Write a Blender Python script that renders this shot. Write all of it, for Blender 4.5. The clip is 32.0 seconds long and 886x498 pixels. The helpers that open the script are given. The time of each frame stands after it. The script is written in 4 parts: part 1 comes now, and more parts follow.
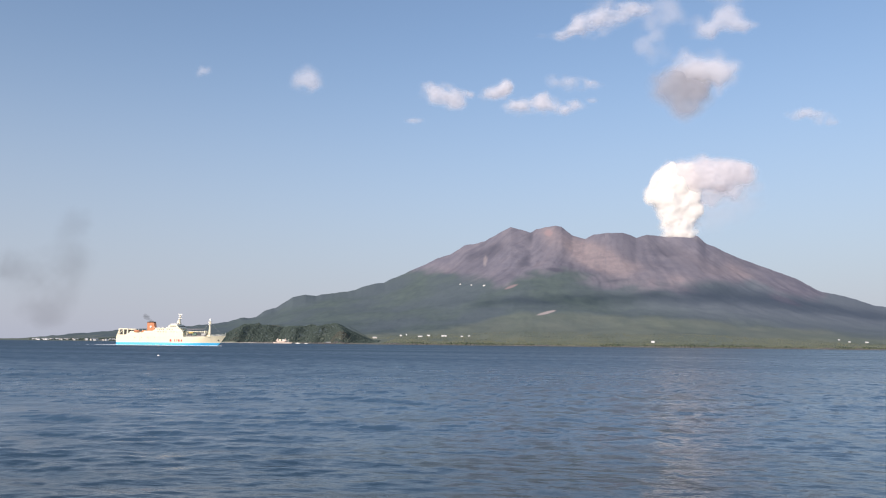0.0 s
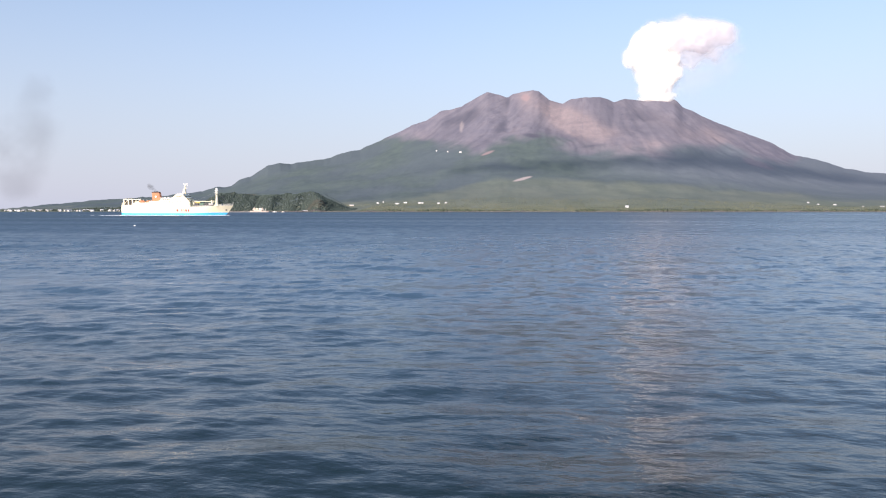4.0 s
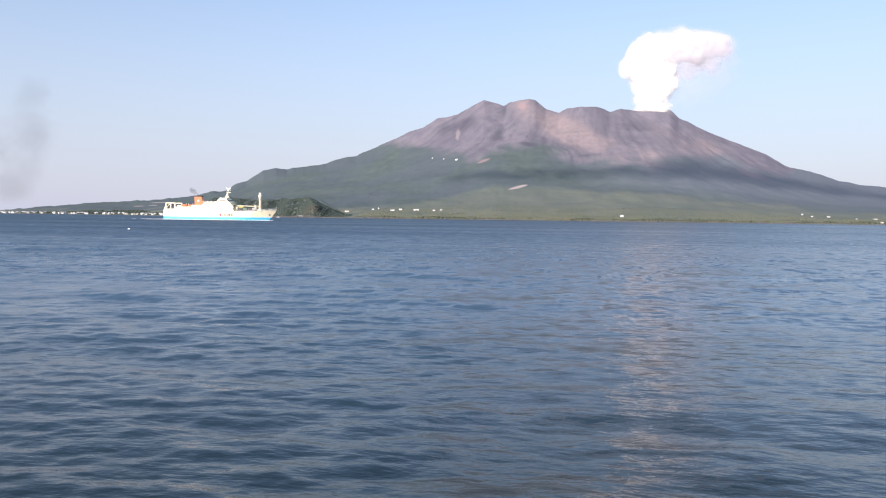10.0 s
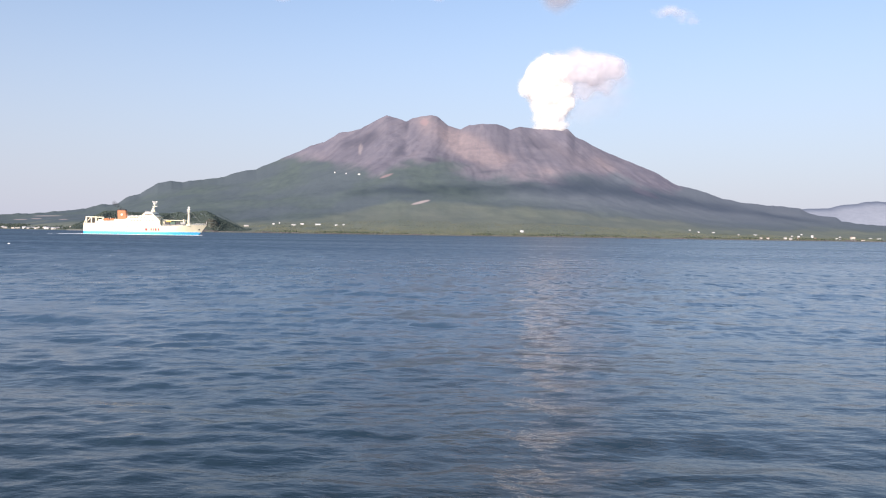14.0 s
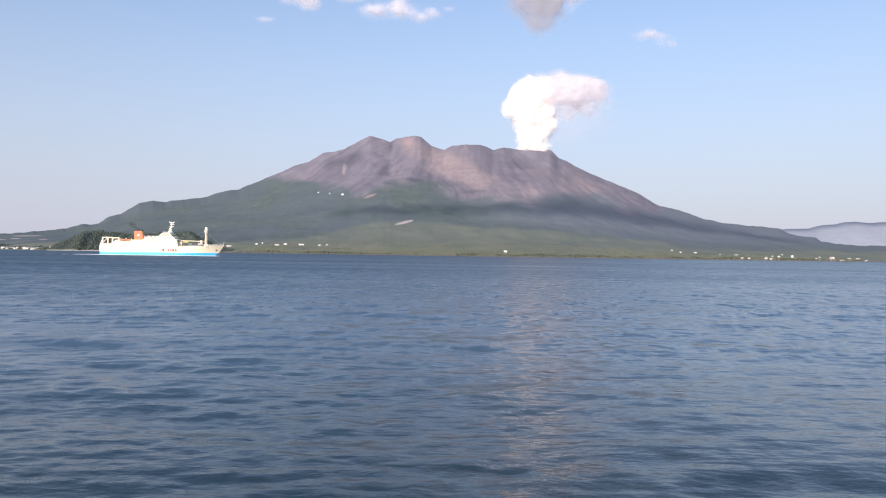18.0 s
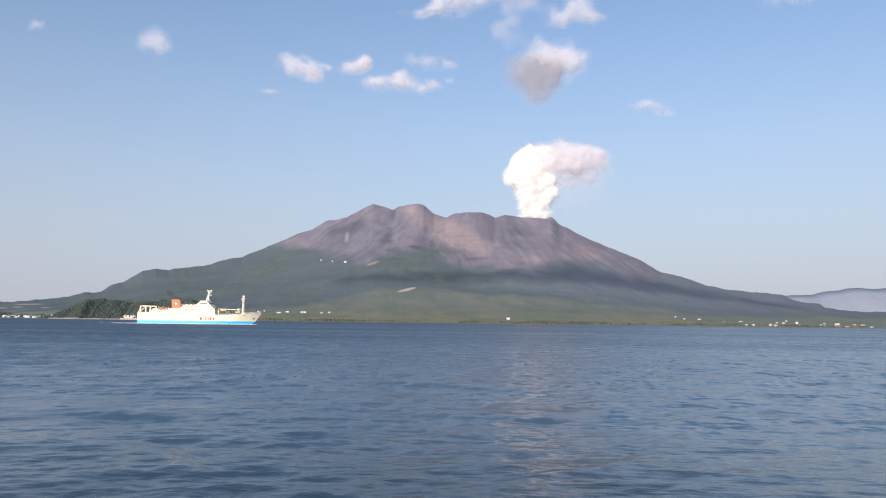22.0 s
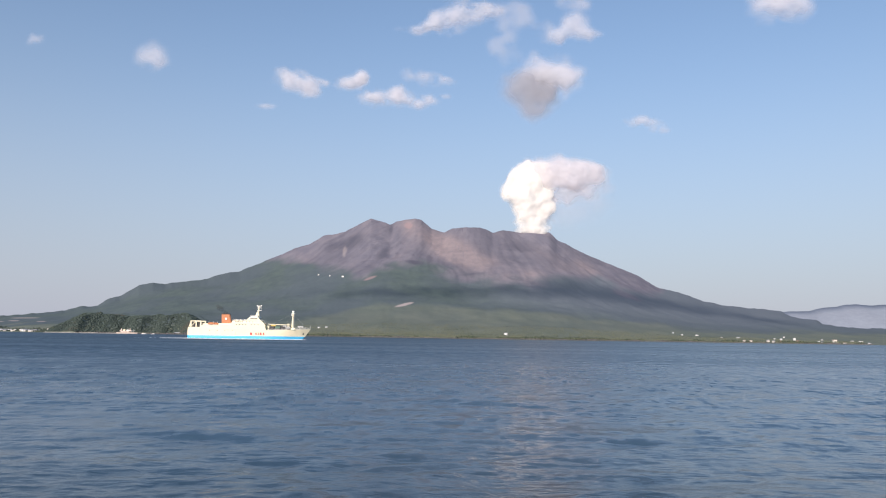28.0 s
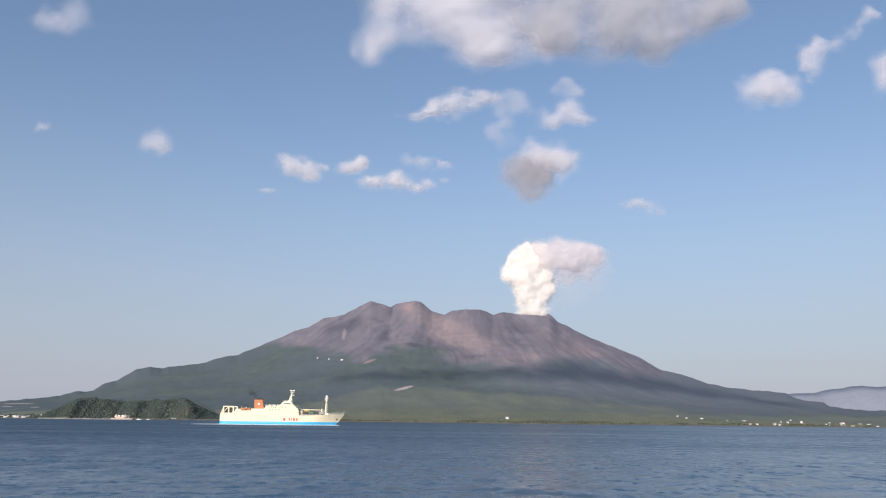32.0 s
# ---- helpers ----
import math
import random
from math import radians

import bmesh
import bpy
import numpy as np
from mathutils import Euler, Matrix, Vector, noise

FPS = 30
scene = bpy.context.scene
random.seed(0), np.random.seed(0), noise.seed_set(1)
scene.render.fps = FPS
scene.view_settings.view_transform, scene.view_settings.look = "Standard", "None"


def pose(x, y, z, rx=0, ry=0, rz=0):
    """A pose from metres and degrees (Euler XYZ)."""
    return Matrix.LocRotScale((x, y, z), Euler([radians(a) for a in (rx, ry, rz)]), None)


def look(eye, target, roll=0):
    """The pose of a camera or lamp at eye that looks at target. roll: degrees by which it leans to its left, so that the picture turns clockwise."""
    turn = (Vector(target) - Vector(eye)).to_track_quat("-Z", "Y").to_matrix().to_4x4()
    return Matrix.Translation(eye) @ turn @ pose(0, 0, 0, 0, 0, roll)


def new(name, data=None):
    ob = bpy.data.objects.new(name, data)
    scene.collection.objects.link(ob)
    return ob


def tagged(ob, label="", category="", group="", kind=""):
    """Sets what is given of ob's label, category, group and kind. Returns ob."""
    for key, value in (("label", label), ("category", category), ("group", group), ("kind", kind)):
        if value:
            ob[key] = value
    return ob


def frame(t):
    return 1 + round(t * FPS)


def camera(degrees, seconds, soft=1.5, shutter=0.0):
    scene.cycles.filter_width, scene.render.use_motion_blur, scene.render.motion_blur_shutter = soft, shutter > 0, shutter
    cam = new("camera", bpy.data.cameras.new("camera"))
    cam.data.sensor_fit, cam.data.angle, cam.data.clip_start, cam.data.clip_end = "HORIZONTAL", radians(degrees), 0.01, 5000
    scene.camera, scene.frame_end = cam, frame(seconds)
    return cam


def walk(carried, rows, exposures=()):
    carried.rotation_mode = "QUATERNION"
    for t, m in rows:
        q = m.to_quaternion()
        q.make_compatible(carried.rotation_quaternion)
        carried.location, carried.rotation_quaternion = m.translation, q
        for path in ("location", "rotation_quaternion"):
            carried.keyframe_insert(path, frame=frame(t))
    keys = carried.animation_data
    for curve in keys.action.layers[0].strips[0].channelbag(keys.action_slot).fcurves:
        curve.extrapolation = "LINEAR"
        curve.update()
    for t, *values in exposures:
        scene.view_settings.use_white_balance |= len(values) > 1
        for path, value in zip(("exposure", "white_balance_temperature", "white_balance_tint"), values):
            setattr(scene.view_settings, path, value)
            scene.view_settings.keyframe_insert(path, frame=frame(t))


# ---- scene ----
# camera high on a quay, 6.6 m above the water; it only turns (seconds, yaw, pitch, roll in degrees)
EYE = 6.6
PATH = [
    (0, 10.500, 7.004, 0.627), (0.5, 10.027, 6.874, 0.613), (1, 9.657, 6.575, 0.579), (1.5, 9.454, 6.310, 0.415),
    (2, 9.377, 5.723, 0.467), (2.5, 9.311, 3.954, 0.246), (3, 8.954, 0.868, 0.087), (3.5, 8.750, -1.637, -0.083),
    (4, 8.701, -2.897, -0.021), (4.5, 8.732, -3.130, 0.096), (6.5, 8.424, -3.149, 0.335), (7, 8.379, -3.170, 0.434),
    (7.5, 8.258, -3.325, 0.619), (8, 8.107, -3.326, 0.685), (8.5, 8.177, -3.188, 0.651), (9, 8.355, -2.917, 0.598),
    (9.5, 8.468, -2.599, 0.553), (10, 8.316, -2.357, 0.716), (10.5, 7.220, -1.925, 0.593), (11, 4.890, -1.502, 0.895),
    (11.5, 2.633, -1.169, 1.193), (12, 1.426, -0.999, 1.212), (12.5, 1.193, -1.015, 1.253), (13, 1.102, -1.109, 1.177),
    (13.5, 1.032, -1.224, 1.006), (14, 1.080, -1.144, 0.851), (14.5, 0.989, -1.023, 0.635), (16.5, 0.190, -0.330, 0.595),
    (17, 0.050, -0.094, 0.575), (17.5, -0.064, 0.113, 0.731), (18, -0.113, 0.373, 0.831), (18.5, -0.055, 0.875, 0.740),
    (19, 0.201, 1.915, 0.554), (19.5, 0.514, 3.476, 0.432), (20, 0.517, 4.820, 0.608), (20.5, 0.307, 5.320, 0.685),
    (21, 0.123, 5.397, 0.625), (21.5, 0.071, 5.351, 0.593), (22, 0.130, 5.386, 0.688), (22.5, 0.258, 5.485, 0.768),
    (23, 0.268, 5.507, 0.675), (23.5, 0.257, 5.604, 0.617), (24, 0.279, 5.652, 0.657), (24.5, 0.297, 5.681, 0.779),
    (25, 0.143, 5.603, 0.649), (25.5, -0.025, 5.556, 0.610), (27.5, 0.026, 5.645, 0.616), (28, -0.029, 6.507, 0.875),
    (28.5, 0.066, 8.406, 1.140), (29, 0.138, 10.565, 1.220), (29.5, 0.016, 12.103, 0.814), (30, 0.013, 12.619, 0.684),
    (30.5, 0.072, 12.728, 0.611), (31, 0.125, 12.731, 0.587), (31.5, 0.069, 12.683, 0.540), (32, 0.041, 12.634, 0.632),
]
cam = camera(60.02, 32.0, soft=1.15)
scene.cycles.transparent_max_bounces = 64
EXPOSURES = [(0.0, 0.02, 6350, 14), (2.0, 0.0, 6350, 14), (3.0, 0.14, 6370, 15), (4.0, 0.42, 6400, 17), (9.0, 0.48, 6400, 17), (11.0, 0.38, 6400, 17), (13.0, 0.34, 6400, 17), (18.0, 0.27, 6400, 18),
             (20.0, -0.06, 6350, 15), (21.0, 0.06, 6350, 15), (25.0, 0.11, 6350, 15), (28.0, 0.01, 6350, 14), (29.0, -0.14, 6350, 14), (30.0, -0.14, 6350, 14), (32.0, -0.12, 6350, 14)]
walk(cam, [(t, pose(0, 0, EYE, 90 + p, 0, y) @ pose(0, 0, 0, 0, 0, r)) for t, y, p, r in PATH], EXPOSURES)

# ---- light: low afternoon sun behind the camera, to its left ----
SUN_EL, SUN_ROT = radians(22), radians(202)
TO_SUN = Vector((math.sin(SUN_ROT) * math.cos(SUN_EL), math.cos(SUN_ROT) * math.cos(SUN_EL), math.sin(SUN_EL)))
world = bpy.data.worlds.new("sky")
scene.world = world
world.use_nodes = True
wt = world.node_tree
sky = wt.nodes.new("ShaderNodeTexSky")
sky.sky_type = "NISHITA"
sky.sun_disc = False
sky.sun_elevation, sky.sun_rotation = SUN_EL, SUN_ROT
sky.altitude, sky.air_density, sky.dust_density, sky.ozone_density = 5, 1.2, 0.7, 3.0
wt.nodes["Background"].inputs["Strength"].default_value = 0.14
wt.links.new(sky.outputs[0], wt.nodes["Background"].inputs["Color"])
# sea haze: a pale veil that thickens evenly towards the horizon all round
up = wt.nodes.new("ShaderNodeSeparateXYZ")
wt.links.new(wt.nodes.new("ShaderNodeTexCoord").outputs["Generated"], up.inputs[0])
veil = wt.nodes.new("ShaderNodeMapRange")
veil.interpolation_type = "SMOOTHERSTEP"
for key, value in (("From Min", -0.12), ("From Max", 0.48), ("To Min", 0.95), ("To Max", 0.10)):
    veil.inputs[key].default_value = value
wt.links.new(up.outputs[2], veil.inputs["Value"])
haze = wt.nodes.new("ShaderNodeBackground")
haze.inputs["Color"].default_value, haze.inputs["Strength"].default_value = (0.445, 0.48, 0.575, 1), 1.0
blend = wt.nodes.new("ShaderNodeMixShader")
wt.links.new(veil.outputs[0], blend.inputs[0])
wt.links.new(wt.nodes["Background"].outputs[0], blend.inputs[1])
wt.links.new(haze.outputs[0], blend.inputs[2])
wt.links.new(blend.outputs[0], wt.nodes["World Output"].inputs["Surface"])
sun = new("sun", bpy.data.lights.new("sun", "SUN"))
sun.data.energy, sun.data.angle, sun.data.color = 4.2, radians(0.5), (1.0, 0.88, 0.76)
sun.matrix_world = look(TO_SUN * 100, (0, 0, 0))

# ---- numpy noise and mesh helpers ----
rng = np.random.default_rng(7)
GRID = rng.random((64, 64, 16))


def vnoise(x, y, z=0.0):
    """Smooth value noise, -1 to 1, at arrays of places."""
    x, y, z = np.broadcast_arrays(np.asarray(x, float), np.asarray(y, float), np.asarray(z, float))
    xi, yi, zi = np.floor(x), np.floor(y), np.floor(z)
    fx, fy, fz = x - xi, y - yi, z - zi
    fx, fy, fz = (f * f * f * (f * (f * 6 - 15) + 10) for f in (fx, fy, fz))
    xi, yi, zi = (q.astype(int) for q in (xi, yi, zi))
    out = 0.0
    for i in (0, 1):
        for j in (0, 1):
            for k in (0, 1):
                w = (fx if i else 1 - fx) * (fy if j else 1 - fy) * (fz if k else 1 - fz)
                out = out + w * GRID[(xi + i) % 64, (yi + j) % 64, (zi + k) % 16]
    return out * 2 - 1


def fbm(x, y, z=0.0, octaves=4, gain=0.5):
    total, amp, f = 0.0, 1.0, 1.0
    for o in range(octaves):
        total = total + amp * vnoise(np.asarray(x) * f + 7.3 * o, np.asarray(y) * f + 3.1 * o, np.asarray(z) * f + 1.7 * o)
        amp, f = amp * gain, f * 2.03
    return total


def smooth(a, b, x):
    t = np.clip((np.asarray(x, float) - a) / (b - a), 0, 1)
    return t * t * (3 - 2 * t)


def array_mesh(name, verts, faces, material, soft=True):
    """A mesh from numpy arrays of places and of faces with equal numbers of corners."""
    me = bpy.data.meshes.new(name)
    verts, faces = np.asarray(verts, np.float32), np.asarray(faces, np.int32)
    n, k = faces.shape
    me.vertices.add(len(verts))
    me.vertices.foreach_set("co", verts.ravel())
    me.loops.add(n * k)
    me.loops.foreach_set("vertex_index", faces.ravel())
    me.polygons.add(n)
    me.polygons.foreach_set("loop_start", np.arange(n, dtype=np.int32) * k)
    me.polygons.foreach_set("use_smooth", np.full(n, soft, dtype=bool))
    me.update(calc_edges=True)
    me.materials.append(material)
    return me


def grid_faces(rows, cols):
    i = np.arange(rows * cols).reshape(rows, cols)
    return np.stack([i[:-1, :-1], i[:-1, 1:], i[1:, 1:], i[1:, :-1]], -1).reshape(-1, 4)


def part(name, bm, material, parent, label="", soft=False):
    """Links a bmesh as one mesh object under a thing or a part."""
    me = bpy.data.meshes.new(name)
    bm.to_mesh(me)
    bm.free()
    me.materials.append(material)
    if soft:
        for p in me.polygons:
            p.use_smooth = True
    ob = new(name, me)
    ob.parent = parent
    return tagged(ob, label)


def block(x0, x1, y0, y1, z0, z1, bevel=0.0, slant_front=0.0, slant_back=0.0):
    """A box between two corners; its top may be shortened at either end; bevelled."""
    bm = bmesh.new()
    add_block(bm, x0, x1, y0, y1, z0, z1, slant_front, slant_back)
    if bevel:
        bmesh.ops.bevel(bm, geom=bm.edges[:], offset=bevel, segments=2, affect="EDGES")
    return bm


def add_block(bm, x0, x1, y0, y1, z0, z1, slant_front=0.0, slant_back=0.0):
    low = [bm.verts.new(c) for c in ((x0, y0, z0), (x1, y0, z0), (x1, y1, z0), (x0, y1, z0))]
    top = [bm.verts.new(c) for c in ((x0 + slant_back, y0, z1), (x1 - slant_front, y0, z1), (x1 - slant_front, y1, z1), (x0 + slant_back, y1, z1))]
    bm.faces.new(low[::-1])
    bm.faces.new(top)
    for i in range(4):
        bm.faces.new((low[i], low[(i + 1) % 4], top[(i + 1) % 4], top[i]))


def add_rod(bm, p, q, r0, r1=None, sides=8):
    """A tapered rod from p to q."""
    p, q = Vector(p), Vector(q)
    r1 = r0 if r1 is None else r1
    turn = (q - p).to_track_quat("Z", "Y").to_matrix()
    rings = []
    for c, r in ((p, r0), (q, r1)):
        rings.append([bm.verts.new(c + turn @ Vector((r * math.cos(a), r * math.sin(a), 0))) for a in (2 * math.pi * k / sides for k in range(sides))])
    for k in range(sides):
        bm.faces.new((rings[0][k], rings[0][(k + 1) % sides], rings[1][(k + 1) % sides], rings[1][k]))
    bm.faces.new(rings[0][::-1])
    bm.faces.new(rings[1])


def rod(p, q, r0, r1=None, sides=8):
    bm = bmesh.new()
    add_rod(bm, p, q, r0, r1, sides)
    return bm


# ---- materials ----
def material(name, color, rough=0.6, metal=0.0, vary=0.12, scale=0.5, bump=0.0, bump_scale=3.0, spec=0.5, streak=None):
    """A paint or mineral surface: base colour, stains at two scales, fine relief."""
    m = bpy.data.materials.new(name)
    m.use_nodes = True
    nt = m.node_tree
    b = nt.nodes["Principled BSDF"]
    co = nt.nodes.new("ShaderNodeTexCoord")
    mp = nt.nodes.new("ShaderNodeMapping")
    nt.links.new(co.outputs["Object"], mp.inputs["Vector"])
    if streak:
        mp.inputs["Scale"].default_value = streak
    total = None
    for s, d in ((scale, 4), (scale * 7.3, 3)):
        n = nt.nodes.new("ShaderNodeTexNoise")
        n.inputs["Scale"].default_value, n.inputs["Detail"].default_value = s, d
        nt.links.new(mp.outputs[0], n.inputs["Vector"])
        if total is None:
            total = n.outputs["Fac"]
        else:
            mix = nt.nodes.new("ShaderNodeMath")
            mix.operation = "ADD"
            nt.links.new(total, mix.inputs[0])
            nt.links.new(n.outputs["Fac"], mix.inputs[1])
            total = mix.outputs[0]
    ramp = nt.nodes.new("ShaderNodeMapRange")
    ramp.inputs["From Min"].default_value, ramp.inputs["From Max"].default_value = 0.7, 1.3
    ramp.inputs["To Min"].default_value, ramp.inputs["To Max"].default_value = 1 - vary, 1 + vary
    nt.links.new(total, ramp.inputs["Value"])
    mul = nt.nodes.new("ShaderNodeVectorMath")
    mul.operation = "SCALE"
    mul.inputs[0].default_value = color
    nt.links.new(ramp.outputs[0], mul.inputs["Scale"])
    nt.links.new(mul.outputs[0], b.inputs["Base Color"])
    b.inputs["Roughness"].default_value, b.inputs["Metallic"].default_value = rough, metal
    b.inputs["Specular IOR Level"].default_value = spec
    if bump:
        n = nt.nodes.new("ShaderNodeTexNoise")
        n.inputs["Scale"].default_value, n.inputs["Detail"].default_value = bump_scale, 5
        nt.links.new(co.outputs["Object"], n.inputs["Vector"])
        bp = nt.nodes.new("ShaderNodeBump")
        bp.inputs["Strength"].default_value, bp.inputs["Distance"].default_value = 1.0, bump
        nt.links.new(n.outputs["Fac"], bp.inputs["Height"])
        nt.links.new(bp.outputs[0], b.inputs["Normal"])
    return m


def ramp_between(nt, fac, a, b):
    """A mix of two colours (or sockets) by a factor socket."""
    mx = nt.nodes.new("ShaderNodeMix")
    mx.data_type = "RGBA"
    nt.links.new(fac, mx.inputs[0])
    for k, v in ((6, a), (7, b)):
        if isinstance(v, tuple):
            mx.inputs[k].default_value = (*v, 1)
        else:
            nt.links.new(v, mx.inputs[k])
    return mx.outputs[2]


def noise_fac(nt, co, scale, lo, hi, detail=5, stretch=None):
    n = nt.nodes.new("ShaderNodeTexNoise")
    n.inputs["Scale"].default_value, n.inputs["Detail"].default_value = scale, detail
    if stretch:
        mp = nt.nodes.new("ShaderNodeMapping")
        mp.inputs["Scale"].default_value = stretch
        nt.links.new(co, mp.inputs["Vector"])
        co = mp.outputs[0]
    nt.links.new(co, n.inputs["Vector"])
    r = nt.nodes.new("ShaderNodeMapRange")
    r.inputs["From Min"].default_value, r.inputs["From Max"].default_value = lo, hi
    nt.links.new(n.outputs["Fac"], r.inputs["Value"])
    return r.outputs[0]


def mountain_material():
    """Volcanic slopes: bare rock and ash above, woods, then fields, by the ground-cover attributes."""
    m = bpy.data.materials.new("volcano_ground")
    m.use_nodes = True
    nt = m.node_tree
    b = nt.nodes["Principled BSDF"]
    co = nt.nodes.new("ShaderNodeTexCoord").outputs["Object"]
    cover = nt.nodes.new("ShaderNodeAttribute")
    cover.attribute_name = "cover"
    extra = nt.nodes.new("ShaderNodeAttribute")
    extra.attribute_name = "extra"
    s1, s2 = nt.nodes.new("ShaderNodeSeparateColor"), nt.nodes.new("ShaderNodeSeparateColor")
    nt.links.new(cover.outputs["Color"], s1.inputs[0])
    nt.links.new(extra.outputs["Color"], s2.inputs[0])
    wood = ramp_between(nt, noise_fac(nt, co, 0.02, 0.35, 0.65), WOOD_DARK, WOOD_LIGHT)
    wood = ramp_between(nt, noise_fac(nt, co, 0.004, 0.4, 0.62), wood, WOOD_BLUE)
    # distance haze over the right-hand woods, mixed into their base colour
    haze_tint = nt.nodes.new("ShaderNodeAttribute")
    haze_tint.attribute_name = "haze_tint"
    wood = ramp_between(nt, haze_tint.outputs["Fac"], wood, (0.152, 0.176, 0.200))
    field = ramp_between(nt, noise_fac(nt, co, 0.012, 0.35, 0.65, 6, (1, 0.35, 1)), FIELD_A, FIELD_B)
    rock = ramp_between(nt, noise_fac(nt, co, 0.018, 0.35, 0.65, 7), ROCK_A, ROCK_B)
    ash = ramp_between(nt, noise_fac(nt, co, 0.03, 0.35, 0.7, 6), ASH_A, ASH_B)
    # rills and debris chutes that run down from the summit
    fan = nt.nodes.new("ShaderNodeAttribute")
    fan.attribute_name = "fan"
    rock = ramp_between(nt, noise_fac(nt, fan.outputs["Vector"], 4.0, 0.50, 0.90, 5, (1, 0.9, 0.6)), rock, (0.124, 0.120, 0.150))
    rock = ramp_between(nt, noise_fac(nt, fan.outputs["Vector"], 7.0, 0.62, 0.95, 5, (1, 0.8, 0.6)), rock, (0.230, 0.208, 0.216))
    ash = ramp_between(nt, noise_fac(nt, fan.outputs["Vector"], 6.0, 0.50, 0.95, 5, (1, 0.8, 0.6)), ash, ROCK_B)
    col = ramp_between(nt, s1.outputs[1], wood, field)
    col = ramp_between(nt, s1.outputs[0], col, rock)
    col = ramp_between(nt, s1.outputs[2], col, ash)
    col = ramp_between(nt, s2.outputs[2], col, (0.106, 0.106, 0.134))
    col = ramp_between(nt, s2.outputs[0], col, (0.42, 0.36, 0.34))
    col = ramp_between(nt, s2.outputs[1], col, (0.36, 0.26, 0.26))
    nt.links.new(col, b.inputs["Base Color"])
    b.inputs["Roughness"].default_value = 0.95
    b.inputs["Specular IOR Level"].default_value = 0.1
    n = nt.nodes.new("ShaderNodeTexNoise")
    n.inputs["Scale"].default_value, n.inputs["Detail"].default_value = 0.05, 7
    nt.links.new(co, n.inputs["Vector"])
    bp = nt.nodes.new("ShaderNodeBump")
    bp.inputs["Strength"].default_value, bp.inputs["Distance"].default_value = 0.5, 2.0
    nt.links.new(n.outputs["Fac"], bp.inputs["Height"])
    nt.links.new(bp.outputs[0], b.inputs["Normal"])
    return m


# ground colours lifted and blued: the haze of the air is part of them
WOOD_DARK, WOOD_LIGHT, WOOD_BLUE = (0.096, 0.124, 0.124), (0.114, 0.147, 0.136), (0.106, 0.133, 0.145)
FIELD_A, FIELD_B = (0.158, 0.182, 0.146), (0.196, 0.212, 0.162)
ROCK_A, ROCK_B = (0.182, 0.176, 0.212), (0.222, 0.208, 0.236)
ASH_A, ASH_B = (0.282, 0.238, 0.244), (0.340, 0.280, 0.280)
MOUNTAIN = mountain_material()


def foliage(name, a, b):
    """Tree crowns: colour differs from crown to crown, with grain inside."""
    m = bpy.data.materials.new(name)
    m.use_nodes = True
    nt = m.node_tree
    bs = nt.nodes["Principled BSDF"]
    geo = nt.nodes.new("ShaderNodeNewGeometry")
    co = nt.nodes.new("ShaderNodeTexCoord").outputs["Object"]
    col = ramp_between(nt, geo.outputs["Random Per Island"], a, b)
    dark = nt.nodes.new("ShaderNodeVectorMath")
    dark.operation = "SCALE"
    dark.inputs["Scale"].default_value = 0.86
    nt.links.new(col, dark.inputs[0])
    col = ramp_between(nt, noise_fac(nt, co, 0.5, 0.35, 0.6), dark.outputs[0], col)
    nt.links.new(col, bs.inputs["Base Color"])
    bs.inputs["Roughness"].default_value, bs.inputs["Specular IOR Level"].default_value = 0.9, 0.15
    return m


CROWN_DARK = foliage("dark_foliage", (0.060, 0.078, 0.062), (0.085, 0.105, 0.078))
# lighter and bluer than near leaves: haze over the bluff is in this colour
CROWN_BLUFF = foliage("bluff_foliage", (0.066, 0.090, 0.080), (0.080, 0.104, 0.088))
CROWN_BROWN = foliage("dry_foliage", (0.088, 0.095, 0.080), (0.104, 0.104, 0.086))
CROWN_SHORE = foliage("shore_foliage", (0.070, 0.092, 0.062), (0.118, 0.130, 0.082))
CROWN_MID = foliage("mid_foliage", (0.116, 0.138, 0.096), (0.142, 0.162, 0.108))
CROWN_LIGHT = foliage("light_foliage", (0.156, 0.166, 0.106), (0.188, 0.192, 0.122))
ROCK = material("shore_rock", (0.13, 0.12, 0.115), 0.9, vary=0.35, scale=0.2, bump=0.2)
SAND = material("shore_sand", (0.36, 0.32, 0.28), 0.95, vary=0.2, scale=0.1)
CREAM = material("cream_paint", (0.95, 0.86, 0.62), 0.45, vary=0.06, scale=0.25, streak=(1, 1, 0.25))
WHITE = material("white_paint", (0.90, 0.88, 0.82), 0.45, vary=0.05, scale=0.3)
BLUE = material("blue_paint", (0.085, 0.53, 0.86), 0.4, vary=0.10, scale=0.2, streak=(0.6, 1, 2))
ORANGE = material("orange_paint", (0.56, 0.21, 0.085), 0.5, vary=0.08, scale=0.4)
RED = material("red_paint", (0.72, 0.06, 0.07), 0.5, vary=0.06)
BLACK = material("sooty_black_paint", (0.035, 0.032, 0.030), 0.6, vary=0.2)
DARK = material("dark_opening", (0.045, 0.045, 0.050), 0.4, vary=0.2)
STEEL = material("grey_steel", (0.40, 0.40, 0.38), 0.5, vary=0.15)
GREEN_DECK = material("green_deck_paint", (0.12, 0.20, 0.15), 0.7, vary=0.2)
RUSTY = material("rust_streaked_cream_paint", (0.66, 0.54, 0.45), 0.6, vary=0.25, scale=0.15, streak=(1, 1, 0.3))
YELLOW = material("yellow_paint", (0.62, 0.46, 0.10), 0.5, vary=0.15)
